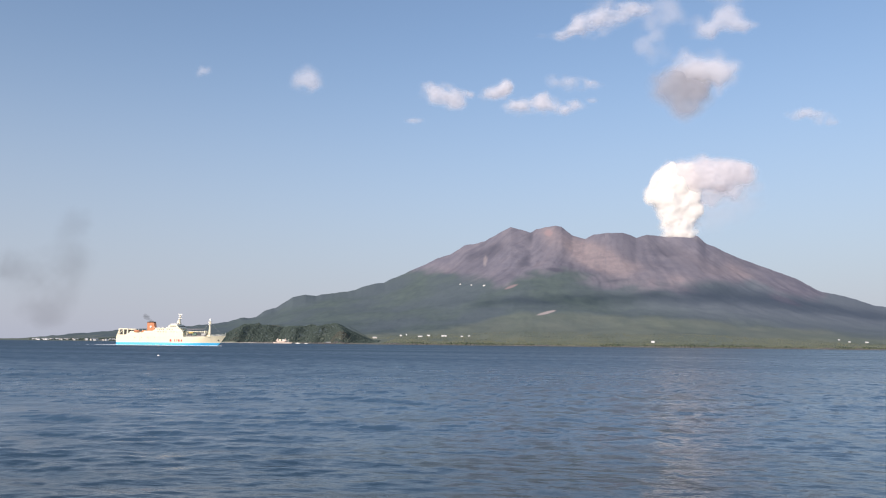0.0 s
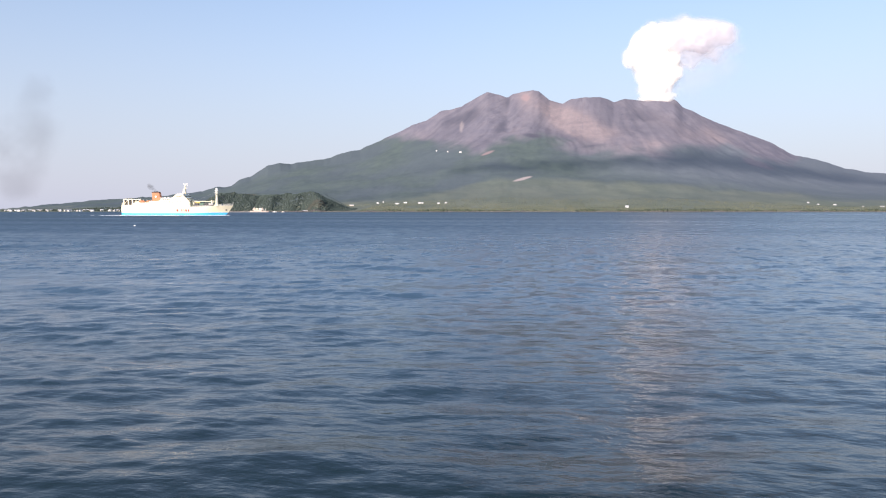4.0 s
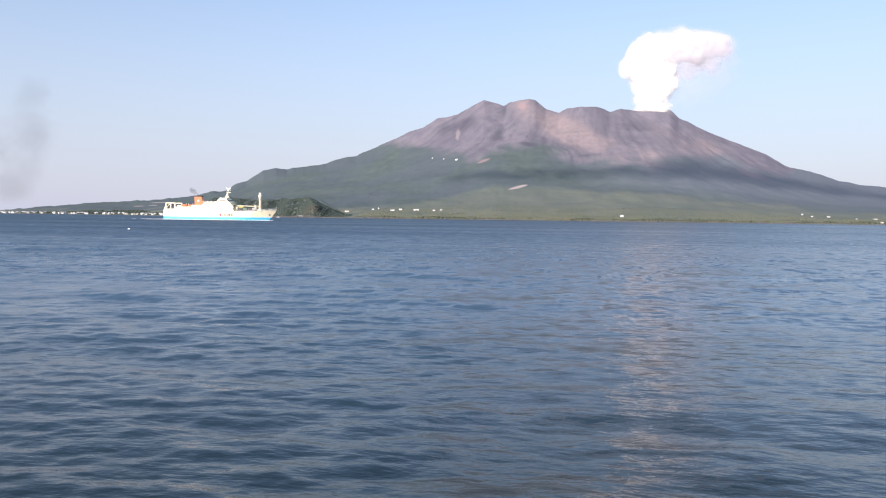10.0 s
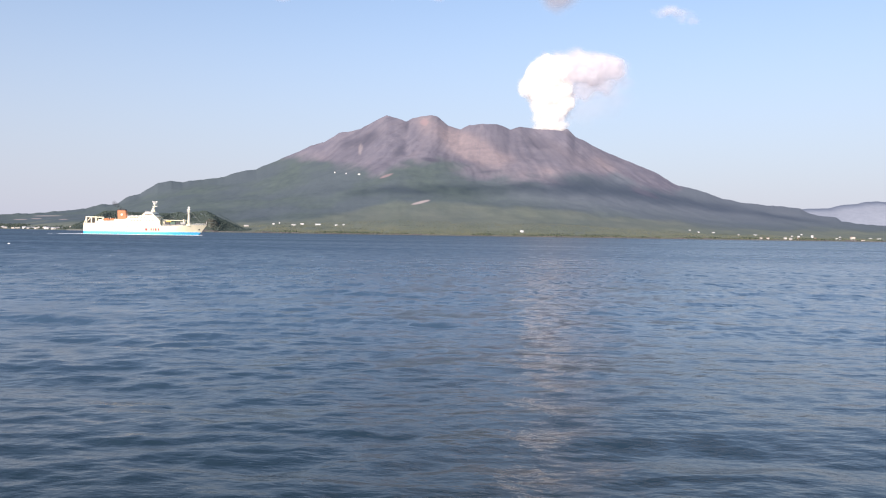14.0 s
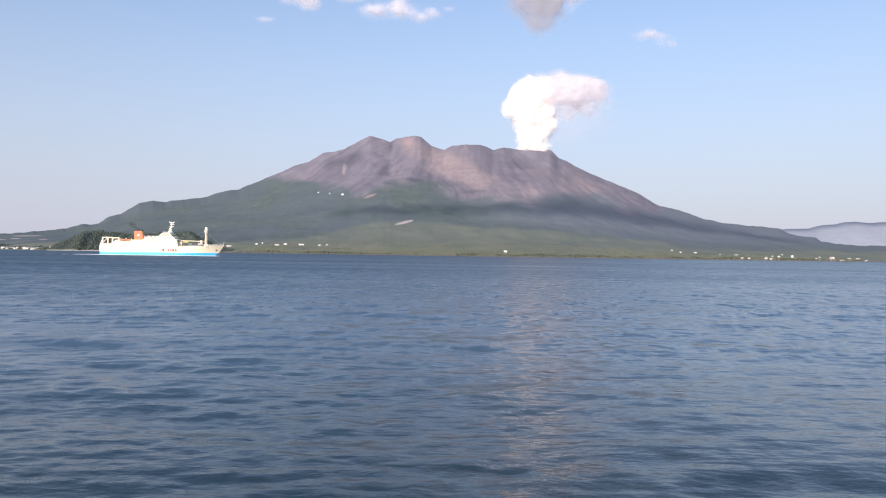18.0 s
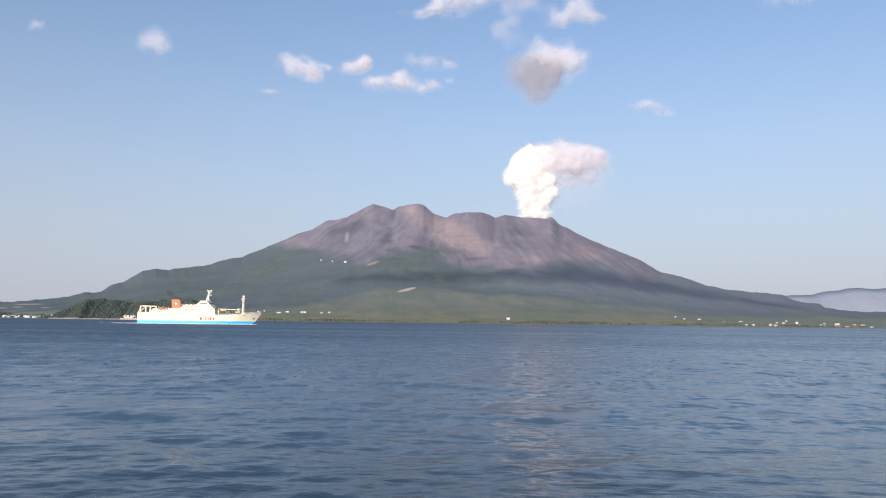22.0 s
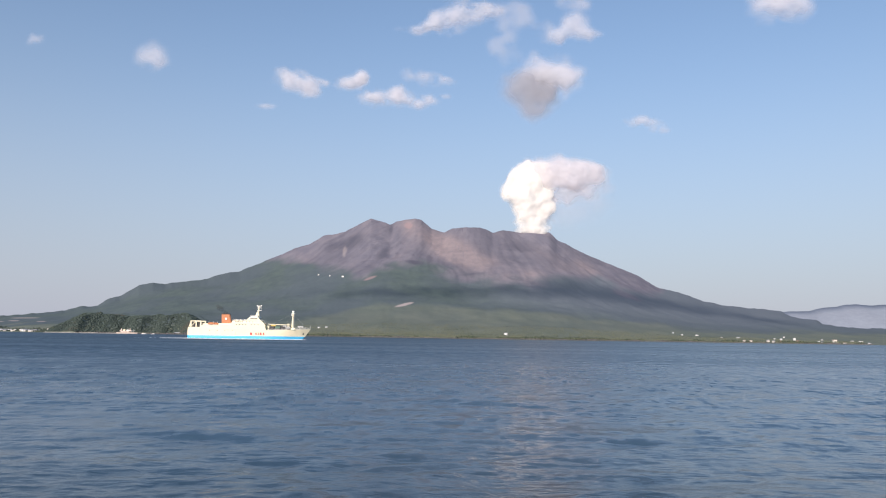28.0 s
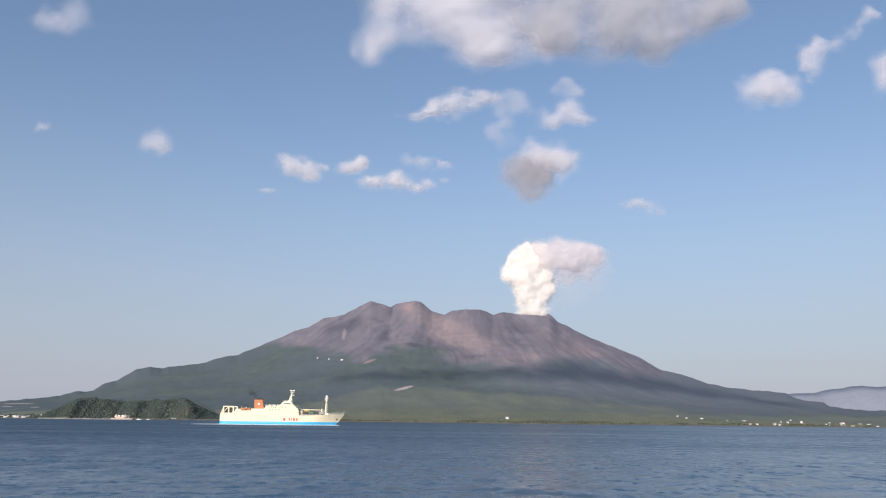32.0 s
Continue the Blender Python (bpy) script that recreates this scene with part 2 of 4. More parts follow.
WALLS = [material("house_wall", c, 0.8, vary=0.08) for c in ((0.78, 0.77, 0.74), (0.66, 0.62, 0.55), (0.72, 0.66, 0.58))]
ROOFS = [material("house_roof", c, 0.7, vary=0.15) for c in ((0.26, 0.27, 0.30), (0.42, 0.24, 0.18), (0.62, 0.62, 0.62))]
CONCRETE = material("weathered_concrete", (0.34, 0.32, 0.29), 0.9, vary=0.25, scale=0.1)
GLASS = material("window_glass", (0.06, 0.08, 0.10), 0.1, vary=0.1)


def water_material():
    """Open sea: dark blue-green body, waves as relief at several lengths."""
    m = bpy.data.materials.new("sea_water")
    m.use_nodes = True
    nt = m.node_tree
    b = nt.nodes["Principled BSDF"]
    b.inputs["Base Color"].default_value = (0.026, 0.055, 0.080, 1)
    b.inputs["IOR"].default_value = 1.333
    co = nt.nodes.new("ShaderNodeTexCoord").outputs["Object"]
    normal = None
    for scale, dist, stretch in ((0.009, 1.2, (1.0, 0.7, 1)), (0.05, 0.6, (0.6, 1.0, 1)), (0.30, 0.22, (0.45, 1.0, 1)), (1.2, 0.055, (0.5, 1.0, 1)), (4.0, 0.024, (0.6, 1.0, 1)), (11.0, 0.005, (0.7, 1.0, 1))):
        mp = nt.nodes.new("ShaderNodeMapping")
        mp.inputs["Scale"].default_value = stretch
        mp.inputs["Rotation"].default_value = (0, 0, radians(9))
        nt.links.new(co, mp.inputs["Vector"])
        n = nt.nodes.new("ShaderNodeTexNoise")
        n.inputs["Scale"].default_value, n.inputs["Detail"].default_value = scale, 3 if scale > 0.1 else 6
        n.inputs["Roughness"].default_value = 0.5
        nt.links.new(mp.outputs[0], n.inputs["Vector"])
        bp = nt.nodes.new("ShaderNodeBump")
        bp.inputs["Strength"].default_value, bp.inputs["Distance"].default_value = 1.0, dist
        nt.links.new(n.outputs["Fac"], bp.inputs["Height"])
        if normal is not None:
            nt.links.new(normal, bp.inputs["Normal"])
        normal = bp.outputs[0]
    # facets of the short waves, tilted at random
    sep = nt.nodes.new("ShaderNodeSeparateXYZ")
    nt.links.new(co, sep.inputs[0])
    for scale, tilt, stretch in ((1.2, 0.8, (1.0, 0.6, 1)), (0.38, 0.72, (1.6, 0.8, 1))):
        mp = nt.nodes.new("ShaderNodeMapping")
        mp.inputs["Scale"].default_value = stretch
        nt.links.new(co, mp.inputs["Vector"])
        n = nt.nodes.new("ShaderNodeTexNoise")
        n.inputs["Scale"].default_value, n.inputs["Detail"].default_value = scale, 2
        nt.links.new(mp.outputs[0], n.inputs["Vector"])
        lean = nt.nodes.new("ShaderNodeVectorMath")
        lean.operation = "SUBTRACT"
        lean.inputs[1].default_value = (0.5, 0.5, 0.5)
        nt.links.new(n.outputs["Color"], lean.inputs[0])
        rise = nt.nodes.new("ShaderNodeMapRange")
        for key, value in (("From Min", 25), ("From Max", 130), ("To Min", 0.19 * tilt), ("To Max", tilt)):
            rise.inputs[key].default_value = value
        nt.links.new(sep.outputs[1], rise.inputs["Value"])
        both = nt.nodes.new("ShaderNodeCombineXYZ")
        nt.links.new(rise.outputs[0], both.inputs[0])
        nt.links.new(rise.outputs[0], both.inputs[1])
        flat = nt.nodes.new("ShaderNodeVectorMath")
        flat.operation = "MULTIPLY"
        nt.links.new(both.outputs[0], flat.inputs[1])
        nt.links.new(lean.outputs[0], flat.inputs[0])
        add = nt.nodes.new("ShaderNodeVectorMath")
        nt.links.new(normal, add.inputs[0])
        nt.links.new(flat.outputs[0], add.inputs[1])
        unit = nt.nodes.new("ShaderNodeVectorMath")
        unit.operation = "NORMALIZE"
        nt.links.new(add.outputs[0], unit.inputs[0])
        normal = unit.outputs[0]
    nt.links.new(normal, b.inputs["Normal"])
    # unresolved ripples far out count as roughness; slicks are smoother
    far = nt.nodes.new("ShaderNodeMapRange")
    far.inputs["From Min"].default_value, far.inputs["From Max"].default_value = 20, 260
    far.inputs["To Min"].default_value, far.inputs["To Max"].default_value = 0.13, 0.38
    nt.links.new(sep.outputs[1], far.inputs["Value"])
    slick = noise_fac(nt, co, 0.012, 0.40, 0.62, 4, (0.3, 1.0, 1))
    mr = nt.nodes.new("ShaderNodeMapRange")
    mr.inputs["To Min"].default_value, mr.inputs["To Max"].default_value = 0.85, 1.12
    nt.links.new(slick, mr.inputs["Value"])
    mul = nt.nodes.new("ShaderNodeMath")
    mul.operation = "MULTIPLY"
    nt.links.new(far.outputs[0], mul.inputs[0])
    nt.links.new(mr.outputs[0], mul.inputs[1])
    gust = noise_fac(nt, co, 0.30, 0.33, 0.67, 5, (0.7, 0.4, 1))
    gr = nt.nodes.new("ShaderNodeMapRange")
    gr.inputs["To Min"].default_value, gr.inputs["To Max"].default_value = 0.75, 1.25
    nt.links.new(gust, gr.inputs["Value"])
    mul2 = nt.nodes.new("ShaderNodeMath")
    mul2.operation = "MULTIPLY"
    nt.links.new(mul.outputs[0], mul2.inputs[0])
    nt.links.new(gr.outputs[0], mul2.inputs[1])
    # the wind ruffles the open bay; towards the island's far end the water lies in the lee
    side = nt.nodes.new("ShaderNodeMath")
    side.operation = "DIVIDE"
    nt.links.new(sep.outputs[0], side.inputs[0])
    nt.links.new(sep.outputs[1], side.inputs[1])
    lee = nt.nodes.new("ShaderNodeMapRange")
    for key, value in (("From Min", -0.45), ("From Max", 0.35), ("To Min", 1.4), ("To Max", 0.78)):
        lee.inputs[key].default_value = value
    nt.links.new(side.outputs[0], lee.inputs["Value"])
    mul3 = nt.nodes.new("ShaderNodeMath")
    mul3.operation = "MULTIPLY"
    nt.links.new(mul2.outputs[0], mul3.inputs[0])
    nt.links.new(lee.outputs[0], mul3.inputs[1])
    nt.links.new(mul3.outputs[0], b.inputs["Roughness"])
    # mid-water base colour is lifted for the sky it mirrors; dark near, dimmer far out
    reach = nt.nodes.new("ShaderNodeMapRange")
    reach.inputs["From Min"].default_value, reach.inputs["From Max"].default_value = 150, 700
    nt.links.new(sep.outputs[1], reach.inputs["Value"])
    sky_lift = nt.nodes.new("ShaderNodeMapRange")
    sky_lift.inputs["From Min"].default_value, sky_lift.inputs["From Max"].default_value = 14, 60
    nt.links.new(sep.outputs[1], sky_lift.inputs["Value"])
    body = ramp_between(nt, sky_lift.outputs[0], (0.010, 0.024, 0.029), (0.052, 0.100, 0.150))
    nt.links.new(ramp_between(nt, reach.outputs[0], body, (0.034, 0.072, 0.108)), b.inputs["Base Color"])
    return m


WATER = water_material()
FOAM = material("sea_foam", (0.85, 0.87, 0.88), 0.8, vary=0.1, scale=0.6)


def cloud_material(name, color, through_light=0.45):
    """Cloud, steam or smoke: droplets that scatter light on both sides, as thick as the mesh's "dense" values say."""
    m = bpy.data.materials.new(name)
    m.use_nodes = True
    nt = m.node_tree
    nt.nodes.remove(nt.nodes["Principled BSDF"])
    d, t, mix = nt.nodes.new("ShaderNodeBsdfDiffuse"), nt.nodes.new("ShaderNodeBsdfTranslucent"), nt.nodes.new("ShaderNodeMixShader")
    d.inputs["Color"].default_value = t.inputs["Color"].default_value = (*color, 1)
    mix.inputs[0].default_value = through_light
    nt.links.new(d.outputs[0], mix.inputs[1])
    nt.links.new(t.outputs[0], mix.inputs[2])
    clear, thin = nt.nodes.new("ShaderNodeBsdfTransparent"), nt.nodes.new("ShaderNodeMixShader")
    dense = nt.nodes.new("ShaderNodeAttribute")
    dense.attribute_name = "dense"
    nt.links.new(dense.outputs["Fac"], thin.inputs[0])
    nt.links.new(clear.outputs[0], thin.inputs[1])
    nt.links.new(mix.outputs[0], thin.inputs[2])
    nt.links.new(thin.outputs[0], nt.nodes["Material Output"].inputs["Surface"])
    return m


CLOUD = cloud_material("cloud_white", (0.80, 0.79, 0.82))
ASH = cloud_material("grey_ash_cloud", (0.52, 0.51, 0.54))
PLUME = cloud_material("steam_and_ash", (0.96, 0.92, 0.85), 0.28)
LEE = cloud_material("drifting_ash_and_steam", (0.88, 0.84, 0.85), 0.5)
# greyer copy of the white cloud; the base's shade is in this colour
GREY_CLOUD = cloud_material("shaded_cloud_base", (0.58, 0.58, 0.61))
SMOKE = cloud_material("dark_smoke", (0.07, 0.065, 0.06))
THIN_SMOKE = cloud_material("thin_grey_smoke", (0.16, 0.15, 0.16))
# pale blue-grey: the hills' distance haze is put into the base colour
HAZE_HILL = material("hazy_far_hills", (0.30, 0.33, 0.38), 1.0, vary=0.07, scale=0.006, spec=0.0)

# ---- the island ----
CREST_Y = 4200.0
# skyline of the volcano: place across and height, metres, at the depth of the crest
CREST = [(-3700, 0), (-3430, 6), (-3170, 30), (-2790, 62), (-2400, 84), (-2216, 98), (-2067, 115), (-1979, 139), (-1879, 143),
         (-1831, 180), (-1757, 202), (-1657, 264), (-1581, 277), (-1519, 269), (-1414, 285), (-1322, 293), (-1248, 318),
         (-1112, 347), (-932, 423), (-811, 477), (-735, 500), (-660, 548), (-537, 574), (-399, 652), (-289, 618), (-258, 638),
         (-149, 652), (-118, 643), (-61, 596), (8, 578), (54, 602), (204, 612), (279, 582), (341, 595), (434, 584), (509, 597),
         (587, 586), (630, 549), (752, 485), (1057, 363), (1191, 286), (1283, 272), (1402, 228), (1538, 200), (1856, 171),
         (1914, 141), (2050, 125), (2078, 105), (2213, 90), (2900, 70)]
CREST_X, CREST_Z = np.array(CREST, float).T
# the same, rounded off: the slopes below the skyline
EVEN_X = np.arange(-4400, 3601, 10.0)
BELL = np.exp(-(np.arange(-50, 51) / 20.0) ** 2)
EVEN_Z = np.convolve(np.interp(np.arange(-4900, 4101, 10.0), CREST_X, CREST_Z), BELL / BELL.sum(), mode="valid")


def shore_line(u):
    """Depth of the shore, by the place across at the crest's depth."""
    return 2500 + 520 * smooth(-2150, -2500, u) + 14 * fbm(u / 160, 2.2, octaves=4) + 160 * smooth(1900, 2600, u)


def headland(x, y):
    """The wooded lava bluff at the shore."""
    across = smooth(-1345, -1170, x + 16 * vnoise(y / 30, 1.3)) * (1 - smooth(-890, -690, x + 14 * vnoise(y / 25, 5.3)))
    depth = smooth(2504, 2600, y + 42 * fbm(x / 75, 3.3, octaves=3)) * (1 - smooth(2700, 2800, y))
    return 60 * across * depth * (1 + 0.16 * fbm(x / 80, y / 45, octaves=4))


def terrain(x, y):
    """Height of the ground."""
    x, y = np.asarray(x, float), np.asarray(y, float)
    u = x / y * CREST_Y
    shore = shore_line(u)
    t = (y - shore) / (CREST_Y - shore)
    tc = np.clip(t, 0, 1)
    top = smooth(0.82 - 0.22 * np.exp(-(u / 650) ** 2), 0.99, tc)
    crest = top * (np.interp(u, CREST_X, CREST_Z) + 3.0 * fbm(u / 40, 9.1, octaves=3)) + (1 - top) * np.interp(u, EVEN_X, EVEN_Z)
    g = 0.16 * tc + 0.84 * tc ** 2.1
    z = 2.0 + (crest - 2.0) * g
    # gullies that fan out from the summit
    turn = np.arctan2(x - 120, 4700 - y)
    far = np.hypot(x - 120, 4700 - y)
    wob = 0.05 * fbm(x / 300, y / 300, octaves=3)
    ridged = 1 - np.abs(fbm((turn + wob) * 13, far / 900, 3.3, octaves=3, gain=0.5)) * 1.6
    fine = 1 - np.abs(fbm((turn + wob) * 34, far / 500, 8.3, octaves=2, gain=0.5)) * 1.6
    hold = smooth(0.12, 0.5, tc) * (1 - smooth(0.86, 1.0, tc)) * np.clip(crest / 500, 0.1, 1)
    z = z + hold * (0.3 + 0.7 * smooth(0.45, 0.75, tc)) * (2.8 * (ridged - 0.6) + 0.8 * (fine - 0.6))
    z = z + (3 + 4 * hold) * fbm(x / 150, y / 150, 5.1, octaves=4) * smooth(0.01, 0.10, tc) * (1 - smooth(0.9, 1.0, tc))
    z = np.where(t > 1, crest * (1 - smooth(1.0, 1.35, t)), z)
    z = np.where(t < 0, 2.0 + (y - shore) * 0.12, z)
    return np.maximum(z, headland(x, y) + np.where(headland(x, y) > 1, 2.0, -9.0))


def blob(u, e, cu, ce, ru, re, slope=0.0):
    du, de = (u - cu), (e - ce) - slope * (u - cu)
    return np.exp(-(du / ru) ** 2 - (de / re) ** 2)


def build_island():
    rows = np.concatenate([np.linspace(2440, 2620, 40)[:-1], np.linspace(2620, 4205, 230), np.linspace(4215, 4640, 26)])
    us = np.linspace(-0.90, 0.66, 860)
    Y, U = np.meshgrid(rows, us, indexing="ij")
    X = U * Y
    Z = terrain(X, Y)
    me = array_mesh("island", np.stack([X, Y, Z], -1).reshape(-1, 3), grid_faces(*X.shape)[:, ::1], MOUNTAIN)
    u = (U * CREST_Y).ravel()
    e = ((Z - EYE) / Y * CREST_Y).ravel()
    x, y = X.ravel(), Y.ravel()
    rough = fbm(x / 150, y / 150, 2.0, octaves=5)
    line = np.interp(u, [-1100, -1000, -870, -570, -415, -258, -105, 50, 365, 670, 860, 980, 1190, 1330],
                     [520, 430, 410, 350, 315, 385, 400, 335, 305, 310, 325, 250, 235, 330])
    rock = smooth(-34, 30, e - line + 30 * rough)
    edge = np.interp(u, [-2500, -1000, -300, 200, 900, 1250, 1500], [20, 60, 165, 165, 110, 75, 50])
    field = smooth(12, -22, e - edge + 16 * rough) * (0.65 + 0.35 * smooth(60, 30, e))
    ash = 1.25 * blob(u, e, 60, 465, 190, 70, -0.45) + 0.9 * blob(u, e, 170, 400, 100, 30, 0.1) + 0.8 * blob(u, e, 800, 378, 80, 38, -0.5) + 0.9 * blob(u, e, -190, 585, 40, 60) + 0.8 * blob(u, e, 480, 345, 170, 40)
    ash = ash + 0.5 * blob(u, e, -40, 520, 120, 40, -0.5) + 0.4 * blob(u, e, 640, 420, 90, 40, -0.5) + 0.25 * blob(u, e, -760, 400, 60, 35)
    ash = np.clip(ash * (1.0 + 0.7 * rough), 0, 1) * rock
    bare = smooth(0.35, 0.6, blob(u, e, -205, 170, 62, 9, 0.24) + 0.25 * rough * blob(u, e, -205, 170, 90, 22, 0.24))
    bare = np.maximum(bare, 0.5 * smooth(0.5, 0.75, blob(u, e, -300, 118, 90, 16) * (0.8 + 0.9 * rough)))
    bare = np.maximum(bare, 0.45 * smooth(0.5, 0.9, blob(u, e, -540, 455, 14, 45, 0.6) * (1 + 0.5 * rough)))
    for cu, ce, ru in ((-2270, 66, 105), (-2330, 50, 40), (-2180, 48, 34), (-2420, 44, 50)):
        bare = np.maximum(bare, 0.8 * smooth(0.45, 0.7, blob(u, e, cu, ce, ru, 3.0, 0.02)))
    red = smooth(0.30, 0.7, blob(u, e, -395, 312, 40, 8, 0.35)) * 0.7
    red = np.maximum(red, 0.7 * smooth(0.45, 0.8, blob(u, e, -190, 600, 30, 30) * (1 + 0.8 * rough)))
    red = np.maximum(red, 0.5 * smooth(0.5, 0.8, blob(u, e, -210, 505, 28, 14) * (1 + 0.6 * rough)))
    turn = np.arctan2(x - 120, 4700 - y)
    far = np.hypot(x - 120, 4700 - y)
    streak = fbm((turn + 0.03 * rough) * 26, far / 400, 4.4, octaves=3, gain=0.55)
    dark = np.clip(0.22 * smooth(0.05, 0.75, streak) + 0.32 * smooth(0.0, 0.6, fbm(x / 260, y / 260, 7.7, octaves=4)), 0, 0.8) * rock * (1 - 0.6 * ash)
    # dark patches: ridge and gully shade put into the colour, beside darker rock
    lava = 0.9 * blob(u, e, -150, 402, 75, 14, -0.12) + 0.6 * blob(u, e, -285, 575, 18, 55, 0.5) + 0.5 * blob(u, e, -330, 430, 60, 60, 0.8) + 0.5 * blob(u, e, 400, 505, 150, 55, -0.1) + 0.45 * blob(u, e, -470, 520, 130, 60, 0.4)
    lava = lava + 0.6 * blob(u, e, 180, 345, 110, 12, 0.1) + 0.4 * blob(u, e, -600, 480, 90, 40, 0.3)
    dark = np.clip(dark + 0.9 * smooth(0.2, 0.8, lava + 0.35 * rough * lava), 0, 0.95)
    ash = np.clip(ash + 0.18 * rock * smooth(0.15, 0.8, -streak), 0, 1)
    # bluish-grey air haze put into the woods' colour, growing to the right
    haze_share = smooth(-150, 900, u + 120 * rough) * smooth(-60, 90, e - edge)
    for name, cols in (("cover", (rock, field, ash)), ("extra", (bare, red, dark)), ("haze_tint", (haze_share, haze_share, haze_share))):
        at = me.color_attributes.new(name, "FLOAT_COLOR", "POINT")
        at.data.foreach_set("color", np.stack([*cols, np.ones_like(u)], -1).astype(np.float32).ravel())
    fan = me.attributes.new("fan", "FLOAT_VECTOR", "POINT")
    fan.data.foreach_set("vector", np.stack([(turn + 0.006 * rough) * 10, far / 700, rough], -1).astype(np.float32).ravel())
    tagged(new("ground", me), "volcanic island with bare brown summit and wooded lower slopes", "ground", kind="structure")


build_island()


def build_far_hills():
    """Pale hills across the bay, beyond the island."""
    xs = np.linspace(1500, 3900, 120)
    top = np.interp(xs, [1500, 1900, 2037, 2169, 2273, 2362, 2484, 2623, 2900, 3400, 3900], [60, 160, 196, 206, 209, 237, 252, 260, 262, 215, 190])
    top = 0.94 * top + 6 * fbm(xs / 110, 1.0)
    rows = np.array([0.0, 0.3, 0.6, 0.85, 1.0, 0.6])
    ys = np.array([4300, 4420, 4540, 4650, 4750, 4850])
    v = np.stack([np.broadcast_to(xs, (6, 120)), np.broadcast_to(ys[:, None], (6, 120)), rows[:, None] * top[None] - 2], -1)
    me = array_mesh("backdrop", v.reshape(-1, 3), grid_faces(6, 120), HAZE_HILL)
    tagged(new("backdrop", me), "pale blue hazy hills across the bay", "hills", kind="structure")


build_far_hills()


# ---- the sea ----
def build_sea():
    """One sheet to the horizon; its mesh is finest before the viewpoint, and waves of all lengths that it can carry are its shape."""
    ys = [-60.0, -40.0, -25.0, -15.0, -8.0, -3.0, 0.0]
    while ys[-1] < 4950:
        ys.append(ys[-1] + max(0.12, 8.0e-5 * max(ys[-1] - 4, 0) ** 2) if ys[-1] < 900 else ys[-1] * 1.07)
    ys = np.array(ys)
    us = np.linspace(-1, 1, 620)
    Y, U = np.meshgrid(ys, us, indexing="ij")
    half = 22 + np.maximum(Y + 10, 0) * 0.92 + np.maximum(Y - 900, 0) * 0.1
    X = U * half
    step = np.maximum(np.gradient(ys)[:, None], half / 310 * 0.6)
    Z = np.zeros_like(X)
    r = np.random.default_rng(3)
    # groups: the wind waves come in patches
    lee = 1.15 - 0.38 * smooth(-0.25, 0.35, X / np.maximum(Y + 20, 20))
    group = lee * np.clip(1 + 0.75 * fbm(X / 14 + 3, Y / 9, octaves=3), 0.15, 2.2)
    calm = lee * np.clip(1 + 0.65 * fbm(X / 46, Y / 60 + 5, octaves=3), 0.35, 1.8)
    count = 96
    for k in range(count):
        length = 0.5 * 1.047 ** k
        ang = radians(-86) + r.normal(0, 0.62 if length < 2.5 else 0.45 if length < 8 else 0.3)
        slope = 0.014 if length < 0.9 else 0.024 if length < 2.2 else 0.0180 if length < 6.5 else 0.0085 if length < 14 else 0.004
        amp = slope * length / (2 * math.pi)
        fade = smooth(2.2, 4.5, length / step)
        kx, ky = math.cos(ang) * 2 * math.pi / length, math.sin(ang) * 2 * math.pi / length
        ph = X * kx + Y * ky + r.uniform(0, 6.3)
        Z += amp * fade * (np.sin(ph) + 0.22 * np.sin(2 * ph + 0.4)) * (calm if length < 2.2 else group)
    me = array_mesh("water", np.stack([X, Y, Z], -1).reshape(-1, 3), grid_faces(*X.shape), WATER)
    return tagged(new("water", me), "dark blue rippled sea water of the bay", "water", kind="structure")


SEA = build_sea()

# ---- the ferry ----
BEAM = 11.0


def half_width(s, level):
    """Half the hull's width at s metres from the stern; level 0 is the keel line, 1 the deck."""
    bow = 133.0 + 12.0 * level
    fore = np.clip((bow - s) / (52 - 14 * level), 0, 1)
    aft = 0.93 + 0.07 * smooth(0, 18, s)
    return BEAM * aft * (1 - (1 - fore) ** (2.1 + 0.5 * level)) * (0.94 + 0.06 * level)


def hull_skin(z_low, z_high, l_low, l_high, steps=4, sheer=0.0):
    """The shell between two heights, both sides, with stern and top closed."""
    n = 46
    bm = bmesh.new()
    rings = []
    for i in range(n + 1):
        ring = []
        f = 1 - (1 - i / n) ** 1.25
        for side in (-1, 1):
            levels = range(steps + 1) if side < 0 else range(steps, -1, -1)
            for j in levels:
                lev = l_low + (l_high - l_low) * j / steps
                s = f * (133.0 + 12.0 * lev)
                rise = sheer * float(smooth(92, 145, s)) * j / steps
                w = max(float(half_width(s, lev)), 0.06)
                ring.append(bm.verts.new((s, side * w, z_low + (z_high - z_low) * j / steps + rise)))
        rings.append(ring)
    m = len(rings[0])
    for a, b in zip(rings, rings[1:]):
        for k in range(m - 1):
            bm.faces.new((a[k], b[k], b[k + 1], a[k + 1]))
    bm.faces.new(rings[0])
    bm.faces.new(rings[-1][::-1])
    return bm


def window_row(parent, s0, s1, step, z, wide, high, side, mat=None):
    s = s0
    while s + wide <= s1:
        y = side
        part("window", block(s, s + wide, y - 0.06, y + 0.10, z, z + high), mat or DARK, parent)
        s += step


